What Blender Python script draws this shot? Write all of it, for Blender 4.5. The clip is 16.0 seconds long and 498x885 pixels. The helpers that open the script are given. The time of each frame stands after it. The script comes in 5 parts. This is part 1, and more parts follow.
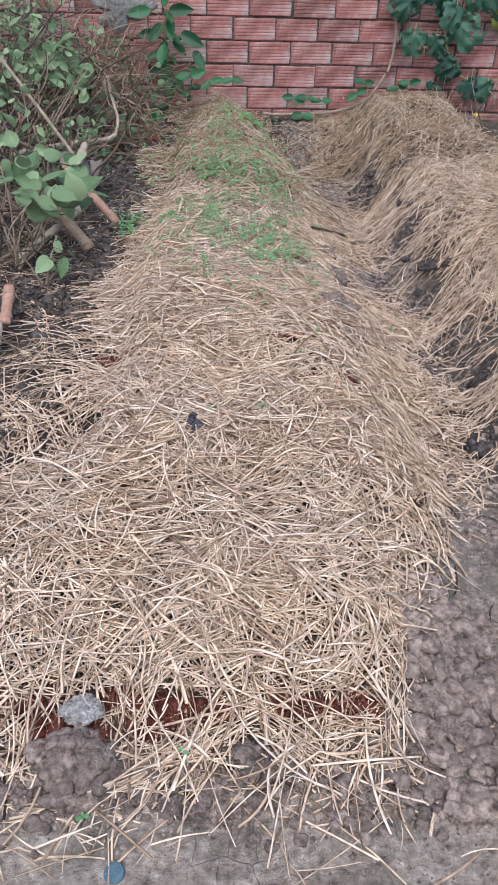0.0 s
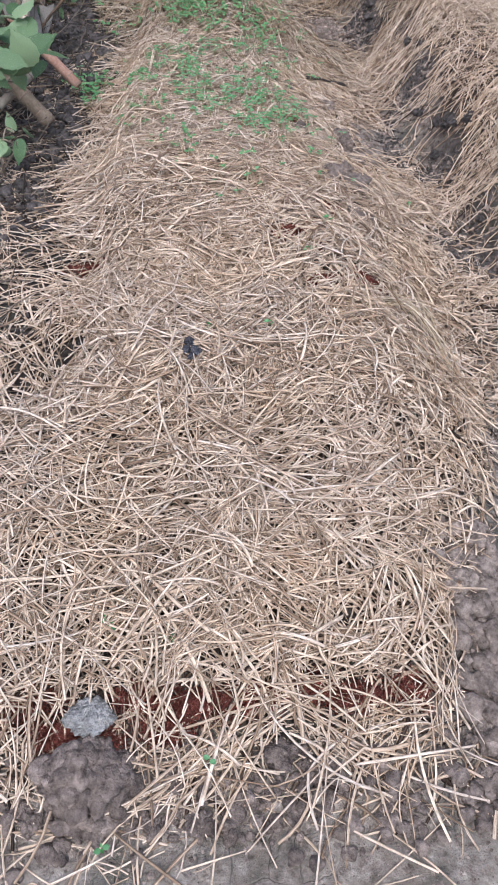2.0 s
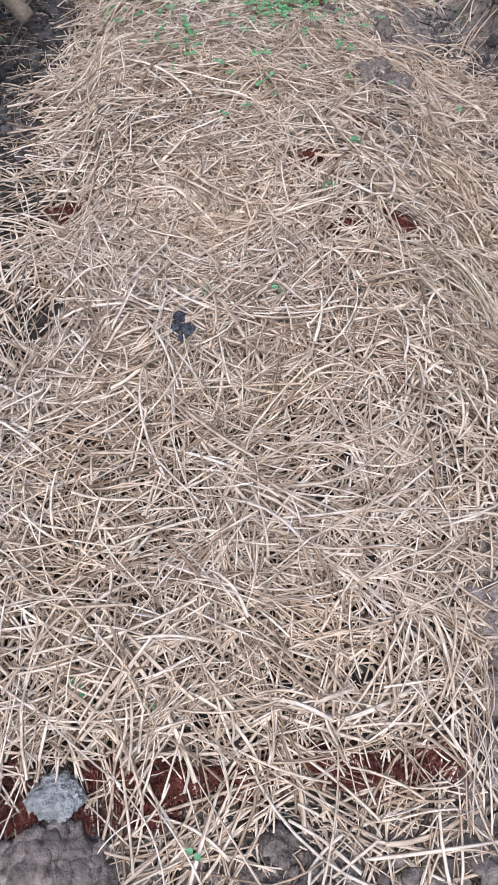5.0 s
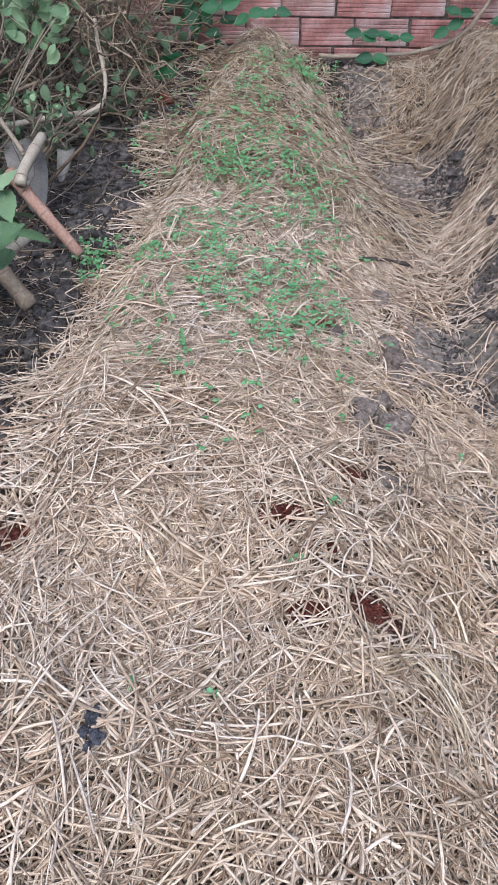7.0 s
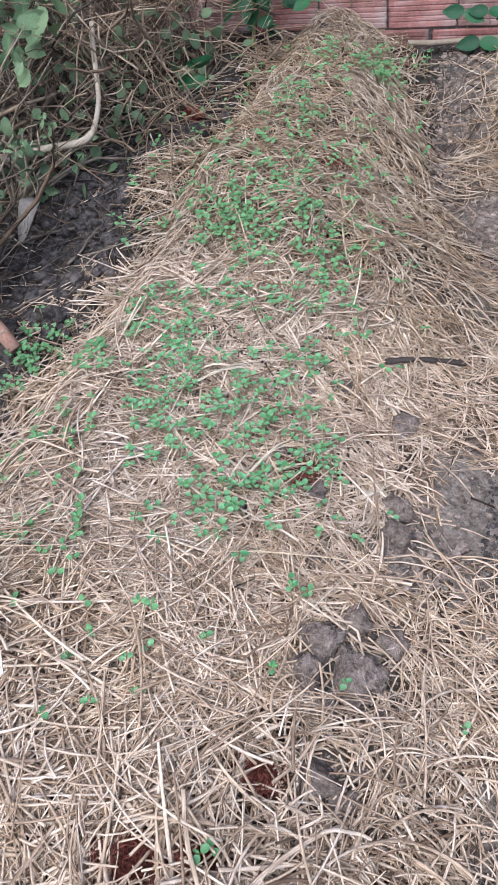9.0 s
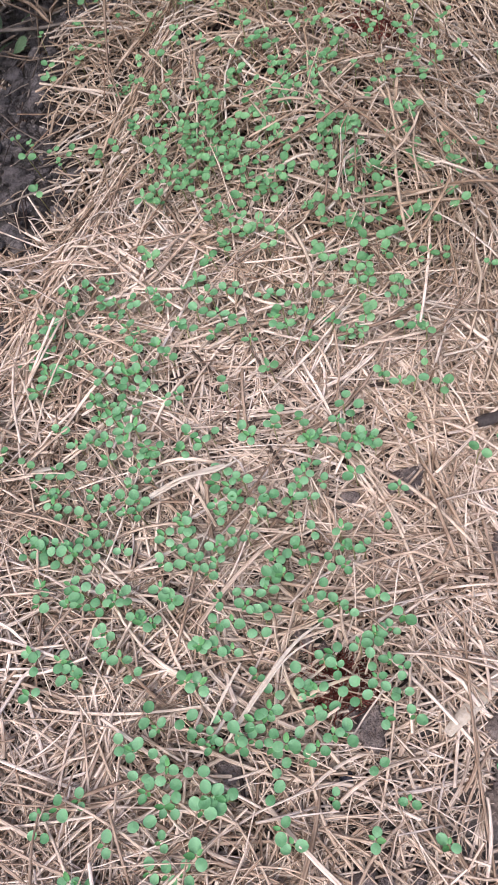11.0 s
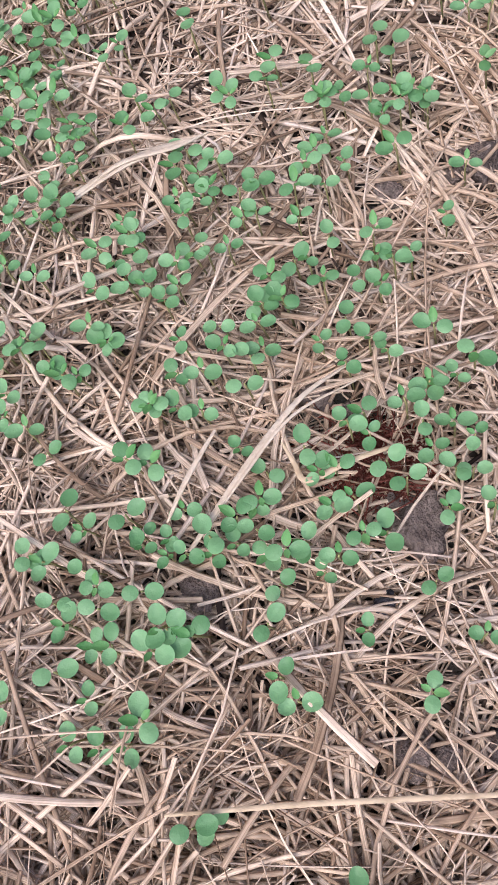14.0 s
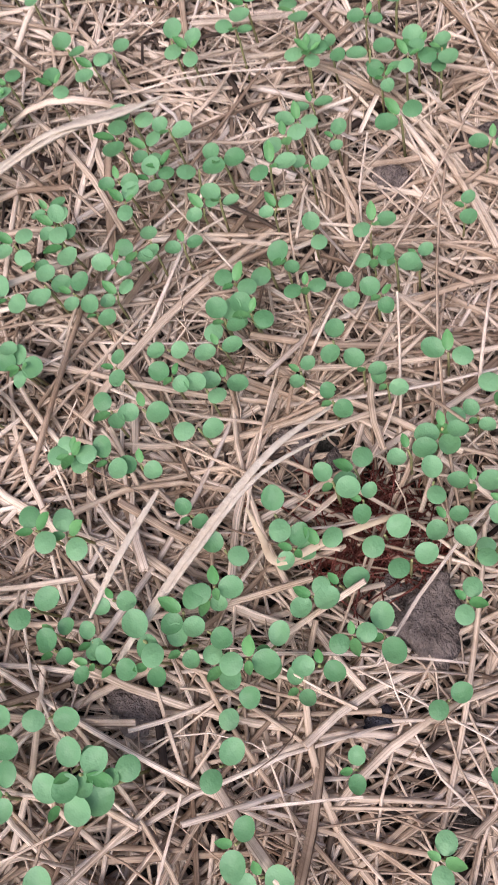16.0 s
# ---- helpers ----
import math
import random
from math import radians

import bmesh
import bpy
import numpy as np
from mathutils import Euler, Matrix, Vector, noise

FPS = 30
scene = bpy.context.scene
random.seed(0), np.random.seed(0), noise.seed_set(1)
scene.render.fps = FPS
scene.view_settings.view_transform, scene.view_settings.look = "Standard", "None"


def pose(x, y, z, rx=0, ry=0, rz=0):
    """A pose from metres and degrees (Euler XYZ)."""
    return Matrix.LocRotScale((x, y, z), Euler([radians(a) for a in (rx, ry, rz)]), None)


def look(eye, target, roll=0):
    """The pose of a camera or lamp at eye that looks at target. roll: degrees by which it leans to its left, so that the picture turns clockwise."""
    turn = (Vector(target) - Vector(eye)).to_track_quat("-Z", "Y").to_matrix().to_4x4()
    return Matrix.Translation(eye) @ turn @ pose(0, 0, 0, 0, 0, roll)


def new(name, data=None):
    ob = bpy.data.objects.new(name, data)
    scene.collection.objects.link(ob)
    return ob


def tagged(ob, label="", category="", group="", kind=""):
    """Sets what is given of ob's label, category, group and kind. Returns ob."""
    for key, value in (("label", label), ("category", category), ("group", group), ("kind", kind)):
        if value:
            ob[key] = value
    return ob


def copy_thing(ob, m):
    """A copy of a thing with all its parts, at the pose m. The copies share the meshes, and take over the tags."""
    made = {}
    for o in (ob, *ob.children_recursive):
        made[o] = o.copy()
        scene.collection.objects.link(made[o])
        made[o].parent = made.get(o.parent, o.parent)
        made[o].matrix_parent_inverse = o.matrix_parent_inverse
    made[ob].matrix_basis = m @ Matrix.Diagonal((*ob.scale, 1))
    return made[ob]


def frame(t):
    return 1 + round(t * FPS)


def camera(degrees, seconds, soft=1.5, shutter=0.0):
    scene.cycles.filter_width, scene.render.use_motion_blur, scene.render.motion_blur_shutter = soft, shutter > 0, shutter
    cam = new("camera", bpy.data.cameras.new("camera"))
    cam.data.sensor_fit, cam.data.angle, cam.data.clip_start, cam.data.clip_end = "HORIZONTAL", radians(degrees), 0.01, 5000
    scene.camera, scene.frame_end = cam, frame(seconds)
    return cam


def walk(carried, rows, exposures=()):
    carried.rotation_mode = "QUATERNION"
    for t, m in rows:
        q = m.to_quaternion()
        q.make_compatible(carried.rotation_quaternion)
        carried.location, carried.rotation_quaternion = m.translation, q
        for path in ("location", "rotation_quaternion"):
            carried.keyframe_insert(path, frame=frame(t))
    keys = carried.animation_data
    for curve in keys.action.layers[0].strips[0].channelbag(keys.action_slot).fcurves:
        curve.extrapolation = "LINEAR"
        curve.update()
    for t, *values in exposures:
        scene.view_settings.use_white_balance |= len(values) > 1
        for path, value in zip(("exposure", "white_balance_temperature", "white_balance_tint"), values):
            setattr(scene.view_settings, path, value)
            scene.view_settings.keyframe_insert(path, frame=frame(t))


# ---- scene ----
cam = camera(33.7, 16.0, soft=0.5, shutter=0.12)
PATH = [
    (0, (-0.034, -0.086, 1.2), (0.006, 1.517, 0.006), 2.2),
    (0.5, (-0.046, -0.019, 1.193), (-0.009, 1.525, -0.077), 1.7),
    (1, (-0.074, 0.07, 1.194), (-0.027, 1.581, -0.114), 2.0),
    (1.5, (-0.092, 0.165, 1.185), (-0.028, 1.63, -0.174), 1.5),
    (2, (-0.066, 0.212, 1.166), (-0.002, 1.563, -0.307), -0.1),
    (2.5, (-0.005, 0.278, 1.133), (0.033, 1.451, -0.486), -0.5),
    (3, (0.044, 0.336, 1.096), (0.066, 1.382, -0.609), -0.1),
    (3.5, (0.066, 0.387, 1.075), (-0.015, 1.429, -0.63), -3.4),
    (3.7, (0.056, 0.403, 1.073), (-0.03, 1.447, -0.631), -2.9),
    (5.8, (0.019, 0.633, 1.155), (-0.038, 1.94, -0.357), -6.3),
    (6, (0.057, 0.664, 1.166), (-0.014, 2.045, -0.279), -3.4),
    (6.2, (0.102, 0.679, 1.163), (-0.005, 2.118, -0.222), -0.3),
    (6.5, (0.114, 0.744, 1.173), (-0.014, 2.193, -0.199), 0.7),
    (7, (0.135, 0.882, 1.173), (-0.014, 2.309, -0.22), -0.1),
    (7.5, (0.209, 1.036, 1.12), (-0.071, 2.437, -0.28), -4.3),
    (8, (0.305, 1.194, 1.097), (-0.153, 2.511, -0.337), -3.5),
    (8.5, (0.356, 1.393, 1.083), (-0.175, 2.691, -0.343), -5.9),
    (9, (0.397, 1.567, 1.069), (-0.141, 2.836, -0.38), -9.2),
    (9.2, (0.408, 1.627, 1.055), (-0.141, 2.906, -0.381), -9.8),
    (11.3, (0.209, 2.229, 0.783), (-0.321, 2.995, -0.987), -22.2),
    (11.5, (0.205, 2.239, 0.749), (-0.325, 2.895, -1.064), -26.2),
    (12, (0.192, 2.224, 0.696), (-0.354, 2.726, -1.161), -33.9),
    (12.5, (0.191, 2.197, 0.663), (-0.376, 2.748, -1.174), -32.6),
    (13, (0.203, 2.195, 0.596), (-0.378, 2.726, -1.244), -35.0),
    (13.5, (0.201, 2.203, 0.563), (-0.37, 2.774, -1.266), -32.7),
    (14, (0.205, 2.211, 0.55), (-0.366, 2.802, -1.274), -31.6),
    (14.5, (0.2, 2.224, 0.546), (-0.369, 2.853, -1.265), -29.5),
    (15, (0.2, 2.249, 0.554), (-0.386, 2.918, -1.237), -28.6),
    (15.5, (0.187, 2.276, 0.529), (-0.387, 2.945, -1.266), -27.5),
    (16, (0.182, 2.274, 0.461), (-0.356, 2.846, -1.378), -30.1),
]
walk(cam, [(t, look(eye, target, roll)) for t, eye, target, roll in PATH],
     exposures=[(0, 0.71, 5750, 10), (2.5, 0.64, 5600, 9), (7, 0.73, 5450, 7), (9, 0.86, 5550, 9), (11.5, 0.81, 5980, 18), (16, 0.69, 6120, 19)])

# ---- light ----
world = bpy.data.worlds.new("overcast_sky")
scene.world = world
world.use_nodes = True
wn = world.node_tree
sky = wn.nodes.new("ShaderNodeTexSky")
sky.sky_type, sky.sun_disc = "NISHITA", False
sky.sun_elevation, sky.sun_rotation = radians(58), radians(200)
sky.air_density, sky.dust_density, sky.ozone_density = 1.0, 5.0, 1.0
wn.nodes["Background"].inputs[1].default_value = 0.13
wn.links.new(sky.outputs[0], wn.nodes["Background"].inputs[0])
sun = new("sun", bpy.data.lights.new("sun", "SUN"))
sun.data.energy, sun.data.angle, sun.data.color = 1.3, radians(35), (1.0, 0.98, 0.95)
sun.matrix_world = pose(0, 0, 5, 32, 0, 200 - 180)

rng = np.random.default_rng(7)


# ---- materials ----
def material(name, rough=0.8, spec=0.3):
    m = bpy.data.materials.new(name)
    m.use_nodes = True
    b = m.node_tree.nodes["Principled BSDF"]
    b.inputs["Roughness"].default_value = rough
    b.inputs["Specular IOR Level"].default_value = spec
    return m, m.node_tree, b


def node(nt, kind, **values):
    n = nt.nodes.new(kind)
    for key, v in values.items():
        n.inputs[key.replace("_", " ")].default_value = v
    return n


def noise_tex(nt, scale, detail=4.0, rough=0.6, coords="Object"):
    co = nt.nodes.new("ShaderNodeTexCoord")
    n = node(nt, "ShaderNodeTexNoise", Scale=scale, Detail=detail, Roughness=rough)
    nt.links.new(co.outputs[coords], n.inputs["Vector"])
    return n.outputs[0]


def ramp(nt, src, stops):
    r = nt.nodes.new("ShaderNodeValToRGB")
    e = r.color_ramp.elements
    while len(e) < len(stops):
        e.new(0.5)
    for el, (p, c) in zip(e, stops):
        el.position, el.color = p, (*c, 1)
    nt.links.new(src, r.inputs[0])
    return r.outputs[0]


def mix(nt, fac, a, b, mode="MIX"):
    n = nt.nodes.new("ShaderNodeMix")
    n.data_type, n.blend_type = "RGBA", mode
    for i, v in ((0, fac), (6, a), (7, b)):
        if isinstance(v, bpy.types.NodeSocket):
            nt.links.new(v, n.inputs[i])
        else:
            n.inputs[i].default_value = v if i == 0 else (*v, 1)
    return n.outputs[2]


def math_node(nt, op, a, b=0.0):
    n = nt.nodes.new("ShaderNodeMath")
    n.operation = op
    for i, v in ((0, a), (1, b)):
        if isinstance(v, bpy.types.NodeSocket):
            nt.links.new(v, n.inputs[i])
        else:
            n.inputs[i].default_value = v
    return n.outputs[0]


def bump(nt, b, src, strength, dist):
    n = node(nt, "ShaderNodeBump", Strength=strength, Distance=dist)
    nt.links.new(src, n.inputs["Height"])
    nt.links.new(n.outputs[0], b.inputs["Normal"])


def soil_material():
    m, nt, b = material("soil", 0.93, 0.2)
    geo = nt.nodes.new("ShaderNodeNewGeometry")
    sep = nt.nodes.new("ShaderNodeSeparateXYZ")
    nt.links.new(geo.outputs["Position"], sep.inputs[0])
    fine, mid, broad = noise_tex(nt, 190, 5, 0.75), noise_tex(nt, 24, 7, 0.7), noise_tex(nt, 3.5, 3)
    grain = noise_tex(nt, 52, 8, 0.68)
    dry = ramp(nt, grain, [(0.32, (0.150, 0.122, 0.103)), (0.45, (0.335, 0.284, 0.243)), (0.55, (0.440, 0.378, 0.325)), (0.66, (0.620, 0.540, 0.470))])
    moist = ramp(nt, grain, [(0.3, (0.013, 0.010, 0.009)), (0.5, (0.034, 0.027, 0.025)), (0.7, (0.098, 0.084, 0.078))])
    # the soil is moist and black with compost left of the bed, dry and trodden in front; under the mulch it is also
    # darkened for shade in the straw's gaps
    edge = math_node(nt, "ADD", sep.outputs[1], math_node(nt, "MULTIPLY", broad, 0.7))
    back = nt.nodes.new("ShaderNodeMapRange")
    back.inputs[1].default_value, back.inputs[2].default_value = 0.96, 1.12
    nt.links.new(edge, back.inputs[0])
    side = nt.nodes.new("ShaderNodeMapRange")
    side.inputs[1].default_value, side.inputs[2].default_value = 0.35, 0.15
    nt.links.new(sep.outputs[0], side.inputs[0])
    # second bed: moist soil, with the shade of its hollows painted in
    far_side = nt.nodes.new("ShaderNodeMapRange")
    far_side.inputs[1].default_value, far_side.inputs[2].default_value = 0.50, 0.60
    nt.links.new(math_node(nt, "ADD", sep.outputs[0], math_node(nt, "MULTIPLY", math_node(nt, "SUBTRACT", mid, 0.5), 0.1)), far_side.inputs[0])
    moist_shade_at = math_node(nt, "MAXIMUM", side.outputs[0], math_node(nt, "MULTIPLY", far_side.outputs[0], 0.85))
    wet_shade = math_node(nt, "MULTIPLY", back.outputs[0], math_node(nt, "ADD", 0.25, math_node(nt, "MULTIPLY", moist_shade_at, 0.7)))
    col = mix(nt, wet_shade, dry, moist)
    algae = ramp(nt, noise_tex(nt, 7, 4), [(0.50, (0, 0, 0)), (0.66, (0.7, 0.7, 0.7))])
    col = mix(nt, algae, col, (0.105, 0.105, 0.085))
    pale = ramp(nt, noise_tex(nt, 11, 4), [(0.62, (0, 0, 0)), (0.74, (0.6, 0.6, 0.6))])
    col = mix(nt, math_node(nt, "MULTIPLY", pale, math_node(nt, "SUBTRACT", 1.0, wet_shade)), col, (0.40, 0.345, 0.29))
    damp = ramp(nt, noise_tex(nt, 5, 5, 0.7), [(0.46, (0.74, 0.72, 0.70)), (0.56, (1, 1, 1))])
    col = mix(nt, 1.0, col, damp, "MULTIPLY")
    co = nt.nodes.new("ShaderNodeTexCoord")
    vor = nt.nodes.new("ShaderNodeTexVoronoi")
    vor.feature = "DISTANCE_TO_EDGE"
    vor.inputs["Scale"].default_value = 20
    warp = nt.nodes.new("ShaderNodeVectorMath")
    warp.operation = "MULTIPLY_ADD"
    nz = node(nt, "ShaderNodeTexNoise", Scale=14.0, Detail=3.0)
    nt.links.new(co.outputs["Object"], nz.inputs["Vector"])
    nt.links.new(nz.outputs[1], warp.inputs[0])
    warp.inputs[1].default_value = (0.055, 0.055, 0)
    nt.links.new(co.outputs["Object"], warp.inputs[2])
    nt.links.new(warp.outputs[0], vor.inputs["Vector"])
    crack = ramp(nt, vor.outputs[0], [(0.0, (0.1, 0.1, 0.1)), (0.024, (1, 1, 1))])
    cracky = mix(nt, ramp(nt, broad, [(0.44, (0, 0, 0)), (0.53, (1, 1, 1))]), (1, 1, 1), crack)
    col = mix(nt, cracky, mix(nt, 0.5, col, (0.06, 0.05, 0.045)), col)
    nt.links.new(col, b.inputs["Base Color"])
    h = math_node(nt, "ADD", math_node(nt, "MULTIPLY", mid, 0.35), math_node(nt, "MULTIPLY", fine, 0.35))
    crumb = noise_tex(nt, 62, 4, 0.65)
    h = math_node(nt, "ADD", h, math_node(nt, "ADD", math_node(nt, "MULTIPLY", cracky, 0.15), math_node(nt, "MULTIPLY", crumb, 0.45)))
    bump(nt, b, h, 1.0, 0.022)
    return m


def clod_material(name, dark, light):
    m, nt, b = material(name, 0.95, 0.15)
    g = noise_tex(nt, 62, 8, 0.68)
    each = ramp(nt, nt.nodes.new("ShaderNodeNewGeometry").outputs["Random Per Island"], [(0.0, (0.72, 0.71, 0.70)), (0.5, (1.0, 1.0, 1.0)), (1.0, (1.30, 1.29, 1.27))])
    nt.links.new(mix(nt, 1.0, ramp(nt, g, [(0.34, dark), (0.67, light)]), each, "MULTIPLY"), b.inputs["Base Color"])
    bump(nt, b, mix(nt, 0.4, noise_tex(nt, 85, 6, 0.75), noise_tex(nt, 330, 3, 0.7)), 1.0, 0.011)
    return m


def straw_material(name, stops, island=True):
    m, nt, b = material(name, 0.72, 0.2)
    if island:
        g = nt.nodes.new("ShaderNodeNewGeometry")
        r = g.outputs["Random Per Island"]
    else:
        r = nt.nodes.new("ShaderNodeObjectInfo").outputs["Random"]
    col = ramp(nt, r, stops)
    blotch = ramp(nt, noise_tex(nt, 42, 4), [(0.34, (0.66, 0.62, 0.58)), (0.5, (0.95, 0.94, 0.93)), (0.62, (1.12, 1.12, 1.12))])
    streak = ramp(nt, noise_tex(nt, 1.0, 3, 0.6, "UV"), [(0.32, (0.70, 0.66, 0.62)), (0.5, (1.0, 1.0, 1.0)), (0.7, (1.10, 1.10, 1.10))])
    uv = nt.nodes.new("ShaderNodeTexCoord")
    squeeze = nt.nodes.new("ShaderNodeMapping")
    squeeze.inputs["Scale"].default_value = (2.6, 0.25, 1.0)
    nt.links.new(uv.outputs["UV"], squeeze.inputs["Vector"])
    rib = node(nt, "ShaderNodeTexNoise", Scale=1.0, Detail=2.0)
    nt.links.new(squeeze.outputs[0], rib.inputs["Vector"])
    ribs = ramp(nt, rib.outputs[0], [(0.36, (0.62, 0.58, 0.55)), (0.5, (1.0, 1.0, 1.0)), (0.66, (1.12, 1.11, 1.10))])
    streak = mix(nt, 1.0, streak, ribs, "MULTIPLY")
    patch = ramp(nt, noise_tex(nt, 4.5, 3), [(0.35, (1.0, 0.955, 0.88)), (0.6, (1.0, 0.99, 0.97))])
    col = mix(nt, 1.0, col, blotch, "MULTIPLY")
    col = mix(nt, 1.0, mix(nt, 1.0, col, streak, "MULTIPLY"), patch, "MULTIPLY")
    nt.links.new(col, b.inputs["Base Color"])
    bump(nt, b, noise_tex(nt, 600, 2), 0.3, 0.001)
    return m


def leaf_material(name, dark, light, rough=0.5, spots=None, island=False):
    m, nt, b = material(name, rough, 0.35)
    r = nt.nodes.new("ShaderNodeObjectInfo").outputs["Random"]
    if island:
        r = nt.nodes.new("ShaderNodeNewGeometry").outputs["Random Per Island"]
    n = mix(nt, 0.55, noise_tex(nt, 60, 4), r)
    col = ramp(nt, n, [(0.25, dark), (0.75, light)])
    if spots:
        col = mix(nt, ramp(nt, noise_tex(nt, 55, 2), [(0.6, (0, 0, 0)), (0.68, (0.7, 0.7, 0.7))]), col, spots)
    nt.links.new(col, b.inputs["Base Color"])
    b.inputs["Subsurface Weight"].default_value = 0.0
    bump(nt, b, noise_tex(nt, 140, 3), 0.4, 0.002)
    tr = nt.nodes.new("ShaderNodeBsdfTranslucent")
    nt.links.new(col, tr.inputs[0])
    mx = nt.nodes.new("ShaderNodeMixShader")
    mx.inputs[0].default_value = 0.22
    nt.links.new(b.outputs[0], mx.inputs[1])
    nt.links.new(tr.outputs[0], mx.inputs[2])
    nt.links.new(mx.outputs[0], nt.nodes["Material Output"].inputs[0])
    return m


def wood_material(name, dark, light, scale=30):
    m, nt, b = material(name, 0.75, 0.25)
    g = mix(nt, 0.5, noise_tex(nt, scale, 5), noise_tex(nt, scale * 6, 3))
    nt.links.new(ramp(nt, g, [(0.3, dark), (0.7, light)]), b.inputs["Base Color"])
    bump(nt, b, noise_tex(nt, scale * 4, 4), 0.5, 0.003)
    return m


def brick_material():
    m, nt, b = material("fired_clay", 0.85, 0.25)
    r = nt.nodes.new("ShaderNodeObjectInfo").outputs["Random"]
    base = ramp(nt, r, [(0.0, (0.220, 0.109, 0.097)), (0.25, (0.317, 0.150, 0.136)), (0.55, (0.383, 0.178, 0.160)), (0.8, (0.356, 0.199, 0.180)), (1.0, (0.326, 0.231, 0.220))])
    soot = ramp(nt, noise_tex(nt, 14, 5), [(0.35, (0.55, 0.52, 0.5)), (0.6, (1, 1, 1))])
    grain = ramp(nt, noise_tex(nt, 150, 4), [(0.3, (0.8, 0.78, 0.76)), (0.7, (1.1, 1.1, 1.1))])
    col = mix(nt, 1.0, mix(nt, 1.0, base, soot, "MULTIPLY"), grain, "MULTIPLY")
    lime = ramp(nt, noise_tex(nt, 9, 5), [(0.50, (0, 0, 0)), (0.70, (0.65, 0.65, 0.65))])
    col = mix(nt, lime, col, (0.44, 0.38, 0.355))
    nt.links.new(col, b.inputs["Base Color"])
    bump(nt, b, noise_tex(nt, 120, 5), 0.5, 0.003)
    return m


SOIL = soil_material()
CLOD = clod_material("clod_soil", (0.114, 0.088, 0.074), (0.451, 0.365, 0.314))
CLOD_MID = clod_material("front_soil", (0.086, 0.066, 0.057), (0.353, 0.284, 0.248))
CLOD_DARK = clod_material("dark_soil", (0.030, 0.026, 0.024), (0.174, 0.152, 0.144))
CHAR = clod_material("charred_lump", (0.022, 0.022, 0.027), (0.177, 0.174, 0.202))
STONE = clod_material("pale_stone", (0.195, 0.189, 0.182), (0.546, 0.525, 0.502))
COIR = clod_material("coir_fibre", (0.088, 0.026, 0.019), (0.356, 0.114, 0.086))
STRAW_STOPS = [(0.0, (0.218, 0.154, 0.110)), (0.12, (0.377, 0.284, 0.210)), (0.32, (0.524, 0.415, 0.322)), (0.6, (0.644, 0.532, 0.429)), (0.88, (0.737, 0.627, 0.528)), (1.0, (0.589, 0.508, 0.447))]
STRAW_WISP = straw_material("yellow_straw", [(0.0, (0.344, 0.264, 0.176)), (0.5, (0.528, 0.432, 0.312)), (1.0, (0.640, 0.560, 0.448))])
STRAW = straw_material("rice_straw", STRAW_STOPS)
STRAW_ONE = straw_material("rice_straw_stem", STRAW_STOPS, island=False)
# rotting straw, darkened further to deepen the shade between the straws above
STRAW_ROTTEN_SHADE = straw_material("rotting_straw", [(0.0, (0.025, 0.017, 0.015)), (0.5, (0.071, 0.051, 0.040)), (1.0, (0.152, 0.114, 0.089))])
STRAW_OLD = straw_material("golden_straw", [(0.0, (0.208, 0.141, 0.096)), (0.3, (0.375, 0.287, 0.205)), (0.7, (0.500, 0.417, 0.325)), (1.0, (0.583, 0.521, 0.450))])
HUSK = wood_material("dry_husk", (0.435, 0.348, 0.252), (0.626, 0.557, 0.452), 40)
GREY_HUSK = wood_material("dead_leaf", (0.096, 0.087, 0.077), (0.217, 0.196, 0.174), 30)
BRICK = brick_material()
# darkened below its own grey, for the shade of the recessed joints
MORTAR = clod_material("mortar", (0.034, 0.028, 0.025), (0.124, 0.103, 0.093))
RENDER_GREY = clod_material("cement_smear", (0.113, 0.117, 0.113), (0.235, 0.235, 0.226))
COTY = leaf_material("seedling_leaf", (0.100, 0.250, 0.102), (0.195, 0.395, 0.190), 0.45)
COTY_FAR = leaf_material("seedling_crowd", (0.085, 0.215, 0.080), (0.175, 0.355, 0.150), 0.5, island=True)
COTY_YOUNG = leaf_material("young_leaf", (0.087, 0.252, 0.078), (0.148, 0.348, 0.122), 0.45)
STEM = wood_material("seedling_stem", (0.191, 0.261, 0.087), (0.348, 0.261, 0.139), 60)
GREY_LEAF = leaf_material("shrub_leaf", (0.084, 0.151, 0.067), (0.258, 0.354, 0.193), 0.55, (0.324, 0.413, 0.269))
DULL_LEAF = leaf_material("dull_leaf", (0.061, 0.100, 0.052), (0.131, 0.187, 0.100), 0.65)
DARK_LEAF = leaf_material("wall_plant_leaf", (0.014, 0.062, 0.026), (0.038, 0.135, 0.052), 0.38)
GOURD_LEAF = leaf_material("gourd_leaf", (0.016, 0.058, 0.042), (0.050, 0.125, 0.078), 0.5, (0.10, 0.17, 0.125))
YELLOW_LEAF = leaf_material("yellowing_leaf", (0.191, 0.261, 0.044), (0.365, 0.365, 0.078), 0.5)
PETAL = leaf_material("yellow_petal", (0.566, 0.392, 0.017), (0.696, 0.539, 0.070), 0.5)
RED_BARK = wood_material("red_stalk", (0.209, 0.095, 0.065), (0.437, 0.289, 0.216), 25)
BROWN_BARK = wood_material("brown_stalk", (0.122, 0.087, 0.061), (0.313, 0.244, 0.174), 25)
PALE_BARK = wood_material("pale_wood", (0.261, 0.213, 0.161), (0.452, 0.392, 0.313), 25)
DEAD_VINE = straw_material("dead_vine", [(0.0, (0.092, 0.065, 0.046)), (0.5, (0.222, 0.165, 0.119)), (1.0, (0.383, 0.306, 0.230))])
